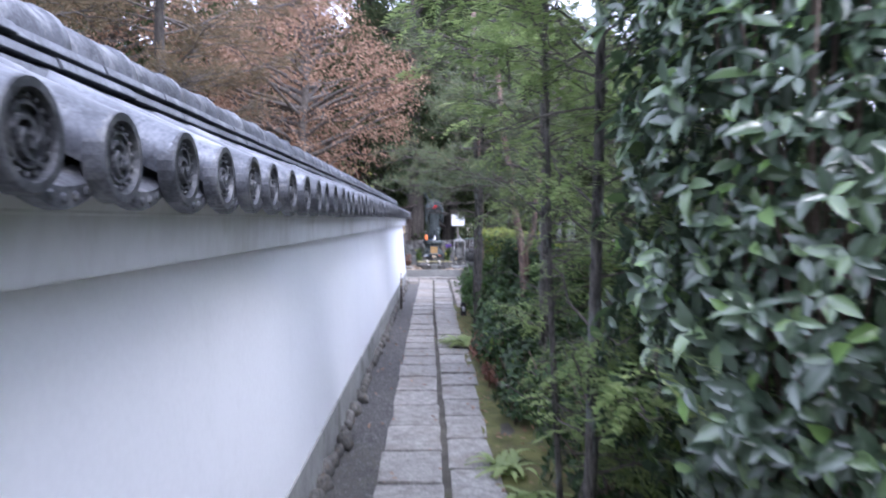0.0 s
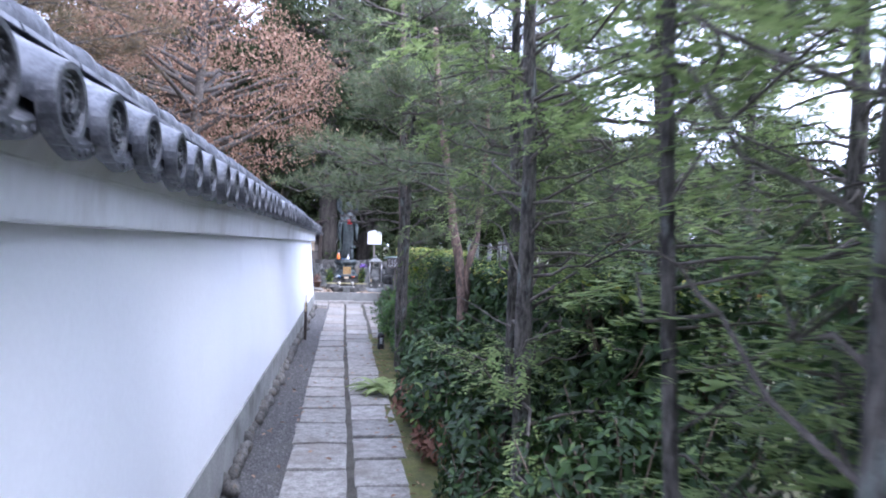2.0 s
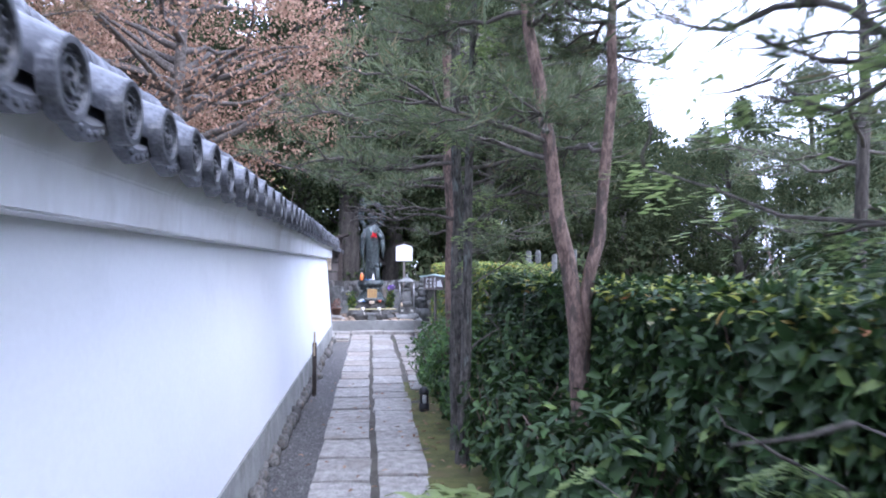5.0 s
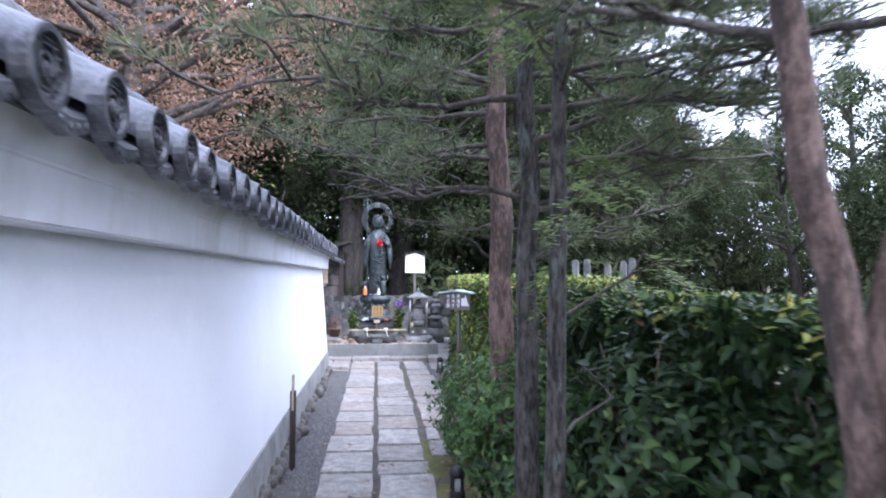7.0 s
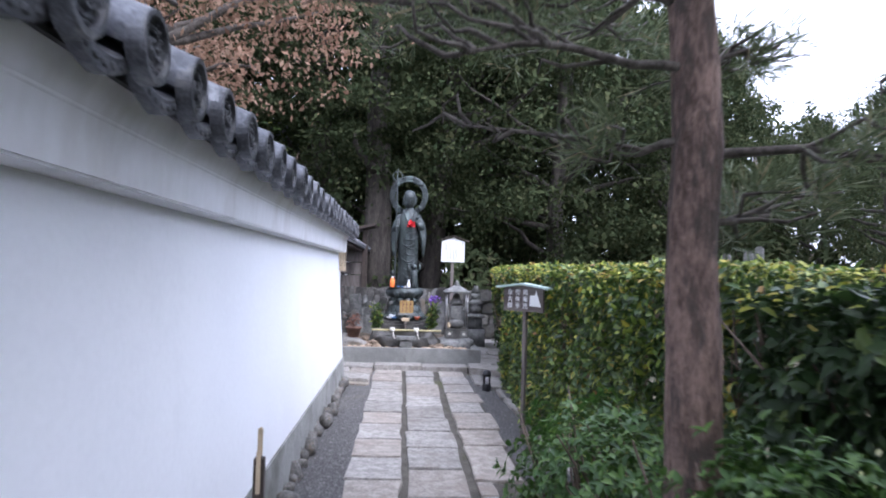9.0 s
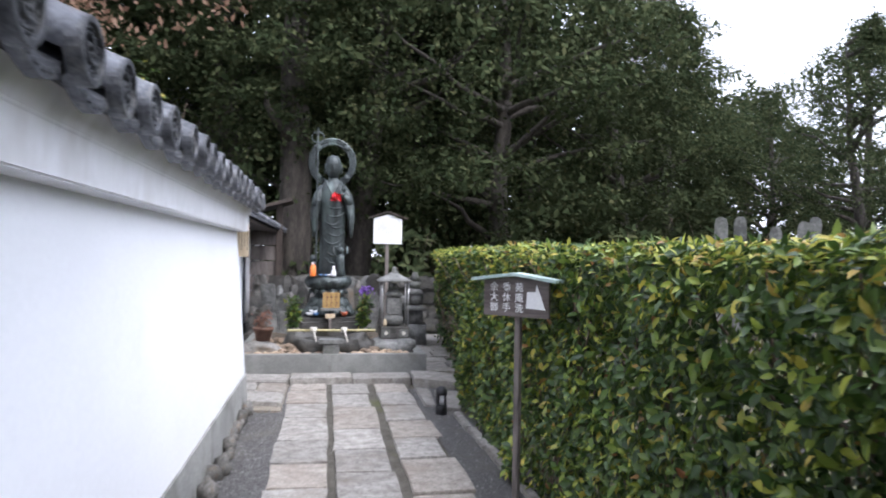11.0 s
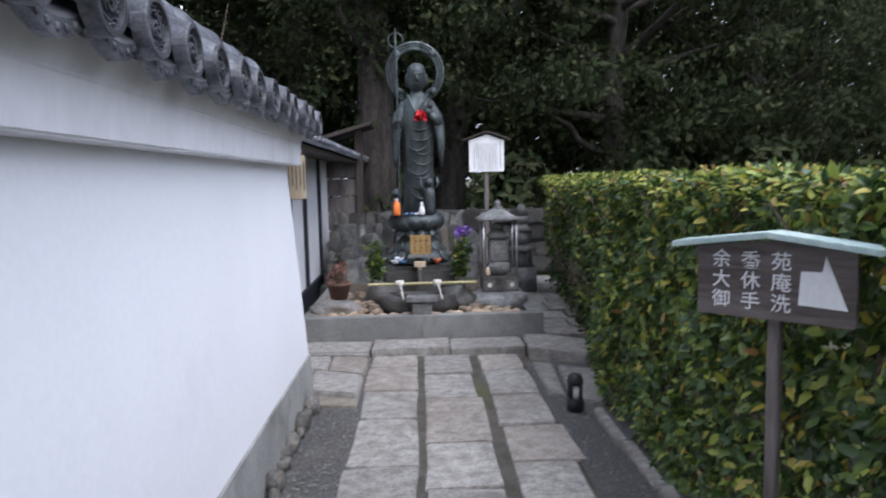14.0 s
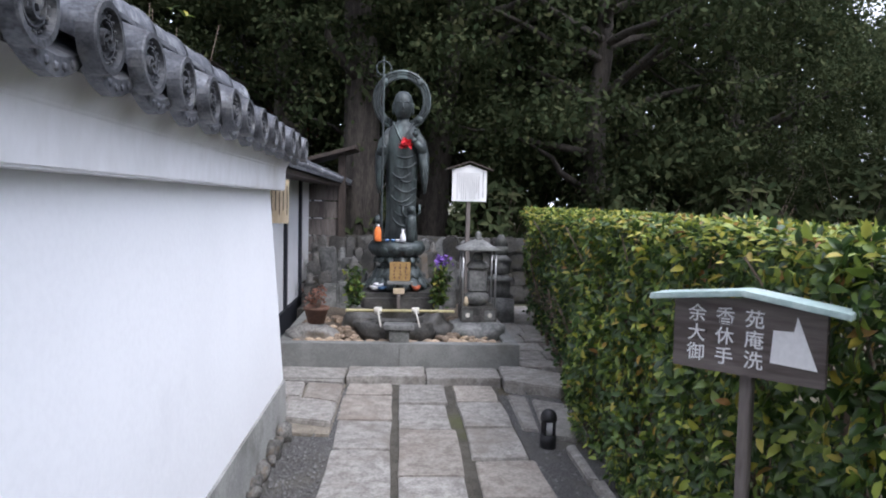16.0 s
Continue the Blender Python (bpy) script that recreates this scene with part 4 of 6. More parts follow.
def broadleaf_meshes(rng, height, crown_r, crown_low, clumps, per, size, material, bark, limbs_n=26, squash=1.0, core=0.14):
    """Trunk, limbs and crown of a large tree: leaves gathered in clumps at the ends of limbs, with gaps between."""
    trunk = bend((0, 0, -0.2), (rng.normal(0, 0.3), rng.normal(0, 0.3), height * 0.92), rng, 12, 0.06)
    pieces = [tube_np(trunk, np.linspace(height * 0.026, 0.04, 12), 10)]
    mid = crown_low + (height - crown_low) * 0.45
    cs, ds, ns, ss = [], [], [], []
    for i in range(clumps):
        u = sphere_ways(1, rng)[0]
        k = rng.uniform(0.45, 1.0) ** 0.6
        z = mid + u[2] * (height - crown_low) * 0.55 * k
        flare = crown_r * k * (1.0 if z < mid else max(0.25, 1 - ((z - mid) / (height - mid + 0.1)) ** 1.6))
        spot = np.array((u[0] * flare * 1.15, u[1] * flare * 1.15, max(z, crown_low * 0.8)))
        if i < limbs_n:
            h = max(crown_low * 0.6, spot[2] - rng.uniform(0.3, 1.5))
            b = np.array([np.interp(h, trunk[:, 2], trunk[:, j]) for j in range(3)])
            pieces.append(tube_np(bend(b, spot, rng, 6, 0.12), np.linspace(height * 0.009, 0.012, 6), 5))
        m = int(per * rng.uniform(0.6, 1.3))
        r = rng.uniform(0.35, 0.75) * crown_r * 0.36
        way = sphere_ways(m, rng, 0.25)
        off = way * (rng.uniform(0.35, 1.0, m) ** 0.45)[:, None] * rng.uniform(0.75, 1.15, (m, 1)) * np.array((1, 1, 0.6 * squash)) * r
        inner = rng.random(m) < core
        off[inner] *= 0.45
        cs.append(spot + off)
        ds.append(rng.normal(0, 0.7, (m, 3)) + np.array((0, 0, -0.25)) + way * 0.3)
        ns.append(way * 0.7 + np.array((0, 0, 0.6)) + rng.normal(0, 0.35, (m, 3)))
        ss.append(size * rng.uniform(0.6, 1.35, m) * np.where(inner, 1.9, 1.0))
    s = np.concatenate(ss)
    a = np_mesh("trunk", *joined(pieces), bark, None, True)
    b = np_mesh("crown", *slips(np.vstack(cs), np.vstack(ds), np.vstack(ns), s, s * 0.55), material)
    return a, b


def tree_kind(name, label, group, meshes):
    tree = thing(name, label, "tree", group)
    for ob in meshes:
        ob.parent = tree
    return tree


fr = np.random.default_rng(55)
kinds = [
    tree_kind("forest_tree", "tall dark evergreen oak with dense foliage", "wood behind the shrine", broadleaf_meshes(fr, 12, 3.0, 2.2, 300, 140, 0.095, LEAF_FOREST, BARK_DARK)),
    tree_kind("forest_tree", "broad dark evergreen tree with clumped foliage", "wood behind the shrine", broadleaf_meshes(fr, 10, 3.4, 1.8, 300, 140, 0.095, LEAF_FOREST, BARK_DARK)),
    tree_kind("forest_tree", "distant dark evergreen tree", "wood in the distance", broadleaf_meshes(fr, 11, 3.3, 1.9, 240, 60, 0.2, LEAF_FOREST, BARK_DARK, 12)),
    tree_kind("cedar_tree", "tall straight cedar with a bare lower trunk", "wood behind the shrine", broadleaf_meshes(fr, 14, 2.3, 4.0, 260, 130, 0.09, LEAF_FOREST, BARK_DARK)),
]
spots = (
    (0, 0.6, 25.5, 20, 1.0), (1, 3.6, 25.2, 100, 1.0), (0, 6.8, 26.0, 250, 0.74), (3, -0.62, 24.3, 60, 1.0), (3, -1.9, 25.8, 0, 1.05), (1, -2.2, 28.0, 200, 1.05),
    (0, 2.2, 28.5, 300, 1.1), (1, 5.3, 29.0, 10, 1.1), (0, 9.0, 28.0, 140, 0.66), (1, 12.2, 28.5, 45, 0.64), (0, 10.6, 23.0, 200, 0.52), (3, -6.8, 26.0, 125, 1.0),
    (2, 8.0, 32.0, 75, 0.85), (2, 4.0, 32.5, 175, 1.25), (2, -5.8, 31.0, 175, 1.1), (2, -9.0, 29.0, 15, 1.1), (2, 0.5, 33.0, 215, 1.25), (2, -3.0, 36.0, 345, 1.3), (2, -12.5, 22.0, 15, 1.0),
    (2, 15.5, 25.0, 45, 0.6), (2, 11.6, 18.6, 120, 0.45), (2, 9.2, 15.2, 20, 0.34), (2, 13.2, 21.5, 300, 0.5), (2, 19.5, 22.5, 145, 0.7), (2, 14.5, 33.0, 245, 0.7), (2, 10.8, 31.0, 200, 0.7), (2, 20.0, 30.0, 285, 0.6), (2, 24.0, 22.0, 30, 0.7), (2, 17.0, 16.0, 90, 0.55), (2, 24.0, 12.0, 190, 0.7), (2, 18.0, 6.0, 10, 0.65),
    (2, -8.0, 14.0, 80, 0.85), (2, -9.0, 6.0, 280, 0.85), (2, -7.5, -3.0, 20, 0.85), (2, 7.0, -8.0, 160, 0.9), (2, -2.5, -12.0, 60, 1.0), (2, 12.0, 0.0, 30, 0.65),
    (2, 2.5, 37.0, 60, 1.3), (2, 7.5, 37.5, 10, 1.0), (2, 12.0, 36.0, 100, 0.7), (1, 20.5, 34.5, 100, 1.1), (2, -8.5, 36.0, 100, 1.3),
)
used = set()
for k, x, y, turn, size in spots:
    m = pose(x, y, 0, 0, 0, turn) @ Matrix.Diagonal((size, size, size, 1))
    if k in used:
        ob = copy_thing(kinds[k], m)
        ob.matrix_basis = m
    else:
        kinds[k].matrix_basis = m
        used.add(k)
pine(-4.3, 10.0, fr, [([(0, 0, -0.1), (0.1, 0, 2.5), (0.0, 0.1, 5.0), (0.2, 0.1, 8.0)], 0.12)], "tall pine with brownish needles behind the wall", fan(fr, 0, 3.0, 7.8, 28, (1.0, 2.3)), BARK_DARK, 6, 0.15, "trees behind the wall", 0.36, needles=NEEDLE_BROWN)
pine(-4.6, 4.8, fr, [([(0, 0, -0.1), (0.1, 0, 2.5), (0.0, 0.1, 5.0), (0.2, 0.1, 8.0)], 0.12)], "tall dark pine behind the wall", fan(fr, 0, 3.0, 7.8, 28, (1.0, 2.3)), BARK_DARK, 6, 0.15, "trees behind the wall", 0.36, needles=NEEDLE_BROWN)
brown = tree_kind("maple_tree", "autumn tree with withered orange-brown leaves behind the wall", "trees behind the wall", broadleaf_meshes(fr, 7.6, 2.7, 2.7, 460, 60, 0.07, LEAF_BROWN, LIMB, 70, 0.5, 0.0))
brown.matrix_basis = pose(-3.2, 15.6, 0)
copy_thing(brown, pose(-6.0, 19.5, 0, 0, 0, 130))
copy_thing(brown, pose(-6.4, 13.0, 0, 0, 0, 230))


def bush(x, y, sx, sy, h, count, size, material, rng, label, name="shrub", twigs=14, low=0.05):
    """A loose shrub: stems fanning from one foot and leaves thickest near the outside."""
    b = thing(name, label, "shrub", "shrubs on the verge", pose(x, y, 0))
    for _ in range(twigs):
        a, k = rng.uniform(0, math.tau), rng.uniform(0.3, 0.95)
        tip = np.array((sx * 0.5 * k * math.cos(a), sy * 0.5 * k * math.sin(a), h * rng.uniform(0.6, 0.95)))
        np_mesh("stem", *tube_np(bend((rng.normal(0, 0.04), rng.normal(0, 0.04), -0.05), tip, rng, 6, 0.02), np.linspace(0.011, 0.003, 6), 5), TWIG, b, True)
    count //= 4
    u = sphere_ways(count, rng)
    r = rng.uniform(0.35, 1.0, count) ** 0.5
    lump = 1 + 0.3 * np.array([noise.noise(Vector(q * 2.2) + Vector((x, y, 0))) for q in u])
    c = u * (r * lump)[:, None] * np.array((sx, sy, h)) * 0.5
    c[:, 2] = np.maximum(c[:, 2] + h * 0.5, low + rng.random(count) * 0.08)
    n = unit(u + np.array((0, 0, 0.9)) + rng.normal(0, 0.4, (count, 3)))
    np_mesh("foliage", *sprigs(c, unit(u + n), size * rng.uniform(0.7, 1.2, count), rng, 4, 0.9, 0.46), material, b)
    return b


br = np.random.default_rng(77)
bush(1.25, 1.12, 1.24, 1.5, 3.8, 15000, 0.084, LEAF_CAMELLIA, br, "tall camellia bush with broad glossy leaves", "camellia_bush", 30)
bush(1.02, 2.7, 0.8, 0.9, 0.75, 1500, 0.06, LEAF_DARK, br, "low dark evergreen shrub on the verge")
bush(1.1, 3.5, 0.9, 1.0, 1.0, 1800, 0.06, LEAF_DARK, br, "low dark evergreen shrub on the verge")
bush(0.93, 5.1, 0.7, 1.0, 0.62, 1400, 0.07, LEAF_DARK, br, "low dark evergreen shrub on the verge")
bush(0.82, 6.1, 0.7, 1.0, 0.7, 1600, 0.07, LEAF_DARK, br, "low dark evergreen shrub on the verge")
bush(1.0, 7.0, 0.9, 1.0, 0.85, 2200, 0.08, LEAF_DARK, br, "spreading dark glossy shrub on the verge")
bush(0.95, 8.6, 0.75, 1.0, 0.75, 1600, 0.07, LEAF_DARK, br, "dark glossy shrub at the foot of the pine")
bush(0.92, 10.2, 0.7, 1.1, 0.7, 1500, 0.065, LEAF_DARK, br, "dark glossy shrub at the foot of the pine")
bush(0.86, 11.7, 0.8, 1.5, 0.85, 5200, 0.045, LEAF_FRESH, br, "dense rounded evergreen bush beside the path", "box_bush", 20, 0.02)
bush(0.92, 10.45, 0.8, 0.85, 1.02, 3400, 0.05, LEAF_FRESH, br, "leafy light green shrub round the pine foot")
bush(0.86, 9.95, 0.5, 0.7, 0.62, 1500, 0.05, LEAF_FRESH, br, "leafy light green shrub beside the path")
bush(0.74, 4.6, 0.4, 0.8, 0.4, 900, 0.055, LEAF_DARK, br, "low dark evergreen shrub beside the path")
bush(0.72, 6.9, 0.45, 0.7, 0.5, 1200, 0.07, LEAF_DARK, br, "glossy dark shrub beside the path")
bush(0.7, 5.7, 0.35, 0.5, 0.3, 260, 0.07, LEAF_RUST, br, "low rust-leaved plant beside the path", "rust_plant", 8)
bush(0.66, 7.55, 0.26, 0.3, 0.26, 60, 0.1, LEAF_RUST, br, "low rust-leaved plant beside the hosta", "rust_plant", 6)
bush(1.3, 9.35, 0.85, 1.3, 1.25, 3000, 0.075, LEAF_DARK, br, "dark glossy evergreen shrub before the hedge")
bush(0.66, 6.55, 0.4, 0.6, 0.42, 420, 0.075, LEAF_RUST, br, "dry rust-leaved plant beside the path", "rust_plant", 8)
for x, y, w, h, k in ((1.4, 2.1, 1.0, 1.7, 3600), (1.6, 4.4, 1.0, 1.4, 3000), (2.3, 3.2, 1.3, 2.2, 4200), (2.6, 5.2, 1.2, 1.8, 3600), (1.8, 5.9, 1.0, 1.45, 3000), (2.6, 7.4, 1.3, 1.7, 3600)):
    bush(x, y, w, w * 1.4, h, k, 0.085, LEAF_DARK, br, "leafy evergreen shrub behind the verge")


# unseen bushes, added out of view to keep skylight off the near wall
for x, y in ((1.4, -1.5), (1.6, -3.0), (1.5, -4.6), (2.6, 0.6)):
    bush(x, y, 1.8, 2.0, 4.6, 2400, 0.24, LEAF_CAMELLIA, br, "tall camellia bush with broad glossy leaves", "camellia_bush", 10)


bush(-2.1, 18.6, 1.5, 1.5, 3.3, 500, 0.09, LEAF_HEDGE, br, "thin shrub with pale green leaves behind the wall end", "garden_shrub", 26)


def blade_clump(x, y, r, count, rng, label, long=0.3, wide=0.05):
    """A rosette of arching blades."""
    h = thing("hosta", label, "plant", "leafy clumps beside the path", pose(x, y, 0))
    for i in range(count):
        a = rng.uniform(0, math.tau)
        l = long * rng.uniform(0.6, 1.1)
        t = np.linspace(0, 1, 6)
        rise = rng.uniform(0.5, 1.0)
        out = np.array((math.cos(a), math.sin(a), 0))
        side = np.array((-math.sin(a), math.cos(a), 0))
        spine = out[None] * (t * l)[:, None] + np.array((0, 0, 1.0))[None] * ((t * rise - 0.85 * rise * t * t) * l)[:, None] + np.array((rng.normal(0, r), rng.normal(0, r), 0.01))
        w = wide * np.array((0.35, 0.8, 1.0, 0.9, 0.55, 0.04))[:, None] * 0.5
        v = np.vstack((spine + side * w + np.array((0, 0, 0.006)), spine, spine - side * w + np.array((0, 0, 0.006))))
        f = []
        for j in range(5):
            for o in (0, 6):
                f += [(o + j, o + j + 1, o + j + 7), (o + j, o + j + 7, o + j + 6)]
        np_mesh("blade", v, np.array(f), LEAF_LIME, h)
    return h


blade_clump(0.5, 7.9, 0.07, 64, br, "pale green striped hosta clump beside the path", 0.37, 0.065)
blade_clump(0.56, 8.3, 0.04, 26, br, "pale green leafy clump beside the path", 0.24, 0.05)
blade_clump(0.52, 3.4, 0.05, 34, br, "pale green fern-like clump beside the path", 0.28, 0.04)
blade_clump(0.6, 2.9, 0.05, 24, br, "pale green fern-like clump beside the path", 0.26, 0.04)


# ---- the shrine bed and the statue ----
def planter():
    bed = thing("shrine_bed", "raised bed with a smooth grey stone kerb, filled with pebbles", "planter")
    for x0, x1, y0, y1 in ((-0.98, 0.07, 18.57, 18.69), (0.0715, 1.117, 18.57, 18.69), (0.997, 1.117, 18.695, 20.2), (0.997, 1.117, 20.205, 21.6), (-0.98, -0.86, 18.695, 21.6)):
        part("kerb_stone", box(x0, x1, y0, y1, -0.05, 0.245, 0.006), KERB, bed)
    bm = bmesh.new()
    bmesh.ops.create_grid(bm, x_segments=40, y_segments=50, size=0.5)
    for v in bm.verts:
        x, y = v.co.x * 1.86 + 0.07, v.co.y * 2.9 + 20.14
        z = 0.2 + 0.02 * noise.noise(Vector((x * 6, y * 6, 0))) + 0.09 * max(0.0, min(1.0, (y - 19.0) / 0.8))
        v.co = Vector((x, y, z))
    for f in bm.faces:
        f.smooth = True
    part("fill", bm, BED_FILL, bed, "brown pebbly fill")
    return bed


planter()
pr = np.random.default_rng(91)


def rock(name, label, x, y, z, sx, sy, sz, material=None, group="", cuts=3, rough=0.2, category="rock", turn=None):
    ob = new(name, stone_mesh(name, pr, sx, sy, sz, material or ROCK, cuts, rough))
    ob.matrix_world = pose(x, y, z, 0, 0, pr.uniform(0, 360) if turn is None else turn)
    return tagged(ob, label, category, group)


pebble_kinds = [stone_mesh("pebble", pr, 1.0, 0.75, 0.5, PEBBLE, 2, 0.1) for _ in range(4)]
for i in range(290):
    x, y = pr.uniform(-0.84, 0.98), 18.71 + pr.random() ** 1.4 * 0.95
    if -0.4 < x < 0.48 and y > 18.78 and y < 19.2:
        continue
    ob = new("pebble", pebble_kinds[i % 4])
    s = pr.uniform(0.04, 0.12)
    ob.matrix_world = pose(x, y, 0.215 + s * 0.12, pr.normal(0, 12), pr.normal(0, 12), pr.uniform(0, 360)) @ Matrix.Diagonal((s, s, s, 1))
    tagged(ob, "smooth tan river pebble in the shrine bed", "pebble", "pebbles in the shrine bed")


def water_basin():
    basin = thing("water_basin", "long rough grey boulder hollowed as a water basin", "stone basin")
    bm = bmesh.new()
    bmesh.ops.create_icosphere(bm, subdivisions=4, radius=0.5)
    for v in bm.verts:
        k = 1 + 0.22 * noise.noise(v.co * 2.2 + Vector((3, 1, 0))) + 0.08 * noise.noise(v.co * 8)
        p = Vector((v.co.x * 0.74 * k, v.co.y * 0.36 * k, min(v.co.z * 0.36 * k, 0.08 + 0.02 * noise.noise(v.co * 5))))
        if p.z > 0.055 and (p.x / 0.27) ** 2 + (p.y / 0.12) ** 2 < 1:
            p.z -= 0.07
        v.co = p + Vector((0.04, 19.0, 0.29))
    for f in bm.faces:
        f.smooth = True
    part("boulder", bm, WET_ROCK, basin)
    part("water", lathe([(0.001, 0), (1, 0.0), (1, 0.004), (0.001, 0.004)], 24, 0.24, 0.1, at=(0.04, 19.0, 0.35)), WATER, basin, "still dark water")


water_basin()
rock("boulder", "rounded boulder beside the water basin", 0.38, 19.15, 0.28, 0.34, 0.4, 0.3, WET_ROCK)
rock("boulder", "rounded boulder behind the water basin", -0.28, 19.3, 0.3, 0.4, 0.34, 0.3, WET_ROCK)
rock("flat_stone", "low flat stone under the flower pot", -0.7, 18.95, 0.26, 0.44, 0.36, 0.17, ROCK, turn=10)
rock("boulder", "broad pale boulder carrying the small stone shrine", 0.82, 19.2, 0.25, 0.56, 0.5, 0.26, GRANITE, turn=5)


brown_kinds = [stone_mesh("brown_stone", pr, 1.0, 0.7, 0.6, BED_STONE, 2, 0.22) for _ in range(4)]
for i in range(110):
    side = i % 3
    x = pr.uniform(-0.5, -0.32) if side < 2 else pr.uniform(0.42, 0.62)
    if i % 6 == 1:
        x = pr.uniform(-0.84, -0.45)
    s = pr.uniform(0.06, 0.16)
    ob = new("brown_stone", brown_kinds[i % 4])
    ob.matrix_world = pose(x, pr.uniform(18.8, 19.75) if i % 6 != 1 else pr.uniform(19.2, 19.8), 0.225 + s * 0.2, pr.normal(0, 14), pr.normal(0, 14), pr.uniform(0, 360)) @ Matrix.Diagonal((s, s, s, 1))
    tagged(ob, "rough brown stone heaped in the shrine bed", "stone", "brown stones in the shrine bed")


def low_stand():
    s = thing("stone_stand", "small grey stone stand with a flat top slab", "stone stand")
    part("top_slab", box(-0.065, 0.2, 18.6, 18.78, 0.355, 0.4, 0.008), GRANITE, s)
    part("leg", box(-0.02, 0.155, 18.63, 18.75, 0.2, 0.354, 0.008), GRANITE, s)


low_stand()


def ladle(x):
    l = thing("ladle", "pale wooden water ladle resting on the bamboo pole", "ladle", "ladles on the basin")
    part("cup", lathe([(0.034, 0), (0.037, 0.055), (0.031, 0.055), (0.028, 0.01)], 16, at=(x, 19.0, 0.44)), BLEACHED, l)
    v, f = tube_np([(x, 19.03, 0.47), (x + 0.01, 18.9, 0.45), (x + 0.035, 18.76, 0.36)], (0.007, 0.007, 0.006), 6)
    np_mesh("handle", v, f, BLEACHED, l)


ladle(-0.13)
ladle(0.215)
pole = thing("bamboo_pole", "yellow-green bamboo pole laid across the basin", "bamboo pole")
for x0, x1 in ((-0.43, -0.17), (-0.17, 0.11), (0.11, 0.36), (0.36, 0.58)):
    v, f = tube_np([(x0, 19.08, 0.452), (x0 + 0.008, 19.08, 0.452), (x0 + 0.012, 19.08, 0.452), (x1 - 0.004, 19.08, 0.452), (x1, 19.08, 0.452)], (0.0165, 0.0165, 0.014, 0.014, 0.0165), 10)
    np_mesh("bamboo_section", v, f, BAMBOO, pole, True)


def flower_pot():
    p = thing("flower_pot", "brown glazed flower pot with a small red-leaved plant", "flower pot")
    part("pot", lathe([(0.075, 0), (0.105, 0.12), (0.118, 0.125), (0.118, 0.15), (0.1, 0.15), (0.095, 0.12), (0.02, 0.12)], 24, at=(-0.69, 19.0, 0.345)), TERRACOTTA, p)
    st, c = [], []
    for _ in range(14):
        a, h = pr.uniform(0, math.tau), pr.uniform(0.06, 0.17)
        tip = np.array((-0.69 + 0.09 * math.cos(a) * pr.random(), 19.0 + 0.09 * math.sin(a), 0.47 + h))
        st.append(tube_np([(-0.69 + 0.02 * math.cos(a), 19.0 + 0.02 * math.sin(a), 0.465), tip], (0.004, 0.002), 4))
        c += [tip + pr.normal(0, 0.025, 3) for _ in range(9)]
    np_mesh("sprig", *joined(st), TWIG, p)
    c = np.array(c)
    np_mesh("foliage", *leaves(c, sphere_ways(len(c), pr, 0.4), sphere_ways(len(c), pr, 1), 0.04, 0.018), LEAF_RUST, p)


flower_pot()


def flower_vase(x, y, z, h, blooms):
    p = thing("flower_vase", "stone vase holding evergreen sprigs" + (" and purple flowers" if blooms else ""), "vase", "vases before the statue")
    part("vase", lathe([(0.055, 0), (0.06, 0.02), (0.04, 0.05), (0.055, 0.14), (0.045, 0.14), (0.03, 0.06)], 16, at=(x, y, z)), GRANITE, p)
    st, c = [], []
    for _ in range(16):
        a = pr.uniform(0, math.tau)
        tip = np.array((x + 0.1 * math.cos(a) * pr.random(), y + 0.08 * math.sin(a), z + 0.14 + h * pr.uniform(0.45, 1)))
        pts = bend((x, y, z + 0.1), tip, pr, 5, 0.008)
        st.append(tube_np(pts, (0.004, 0.004, 0.003, 0.003, 0.002), 4))
        for q in pts[1:]:
            c += [q + pr.normal(0, 0.028, 3) for _ in range(7)]
    np_mesh("sprig", *joined(st), TWIG, p)
    c = np.array(c)
    np_mesh("foliage", *leaves(c, sphere_ways(len(c), pr, 0.3), sphere_ways(len(c), pr, 1), 0.06, 0.026), LEAF_HEDGE, p)
    if blooms:
        c = np.array((x + 0.02, y - 0.03, z + 0.16 + h)) + pr.normal(0, 0.035, (70, 3))
        np_mesh("blossom", *leaves(c, sphere_ways(70, pr), sphere_ways(70, pr), 0.045, 0.03), PURPLE, p)


flower_vase(-0.37, 19.5, 0.31, 0.34, False)
flower_vase(0.46, 19.5, 0.31, 0.42, True)


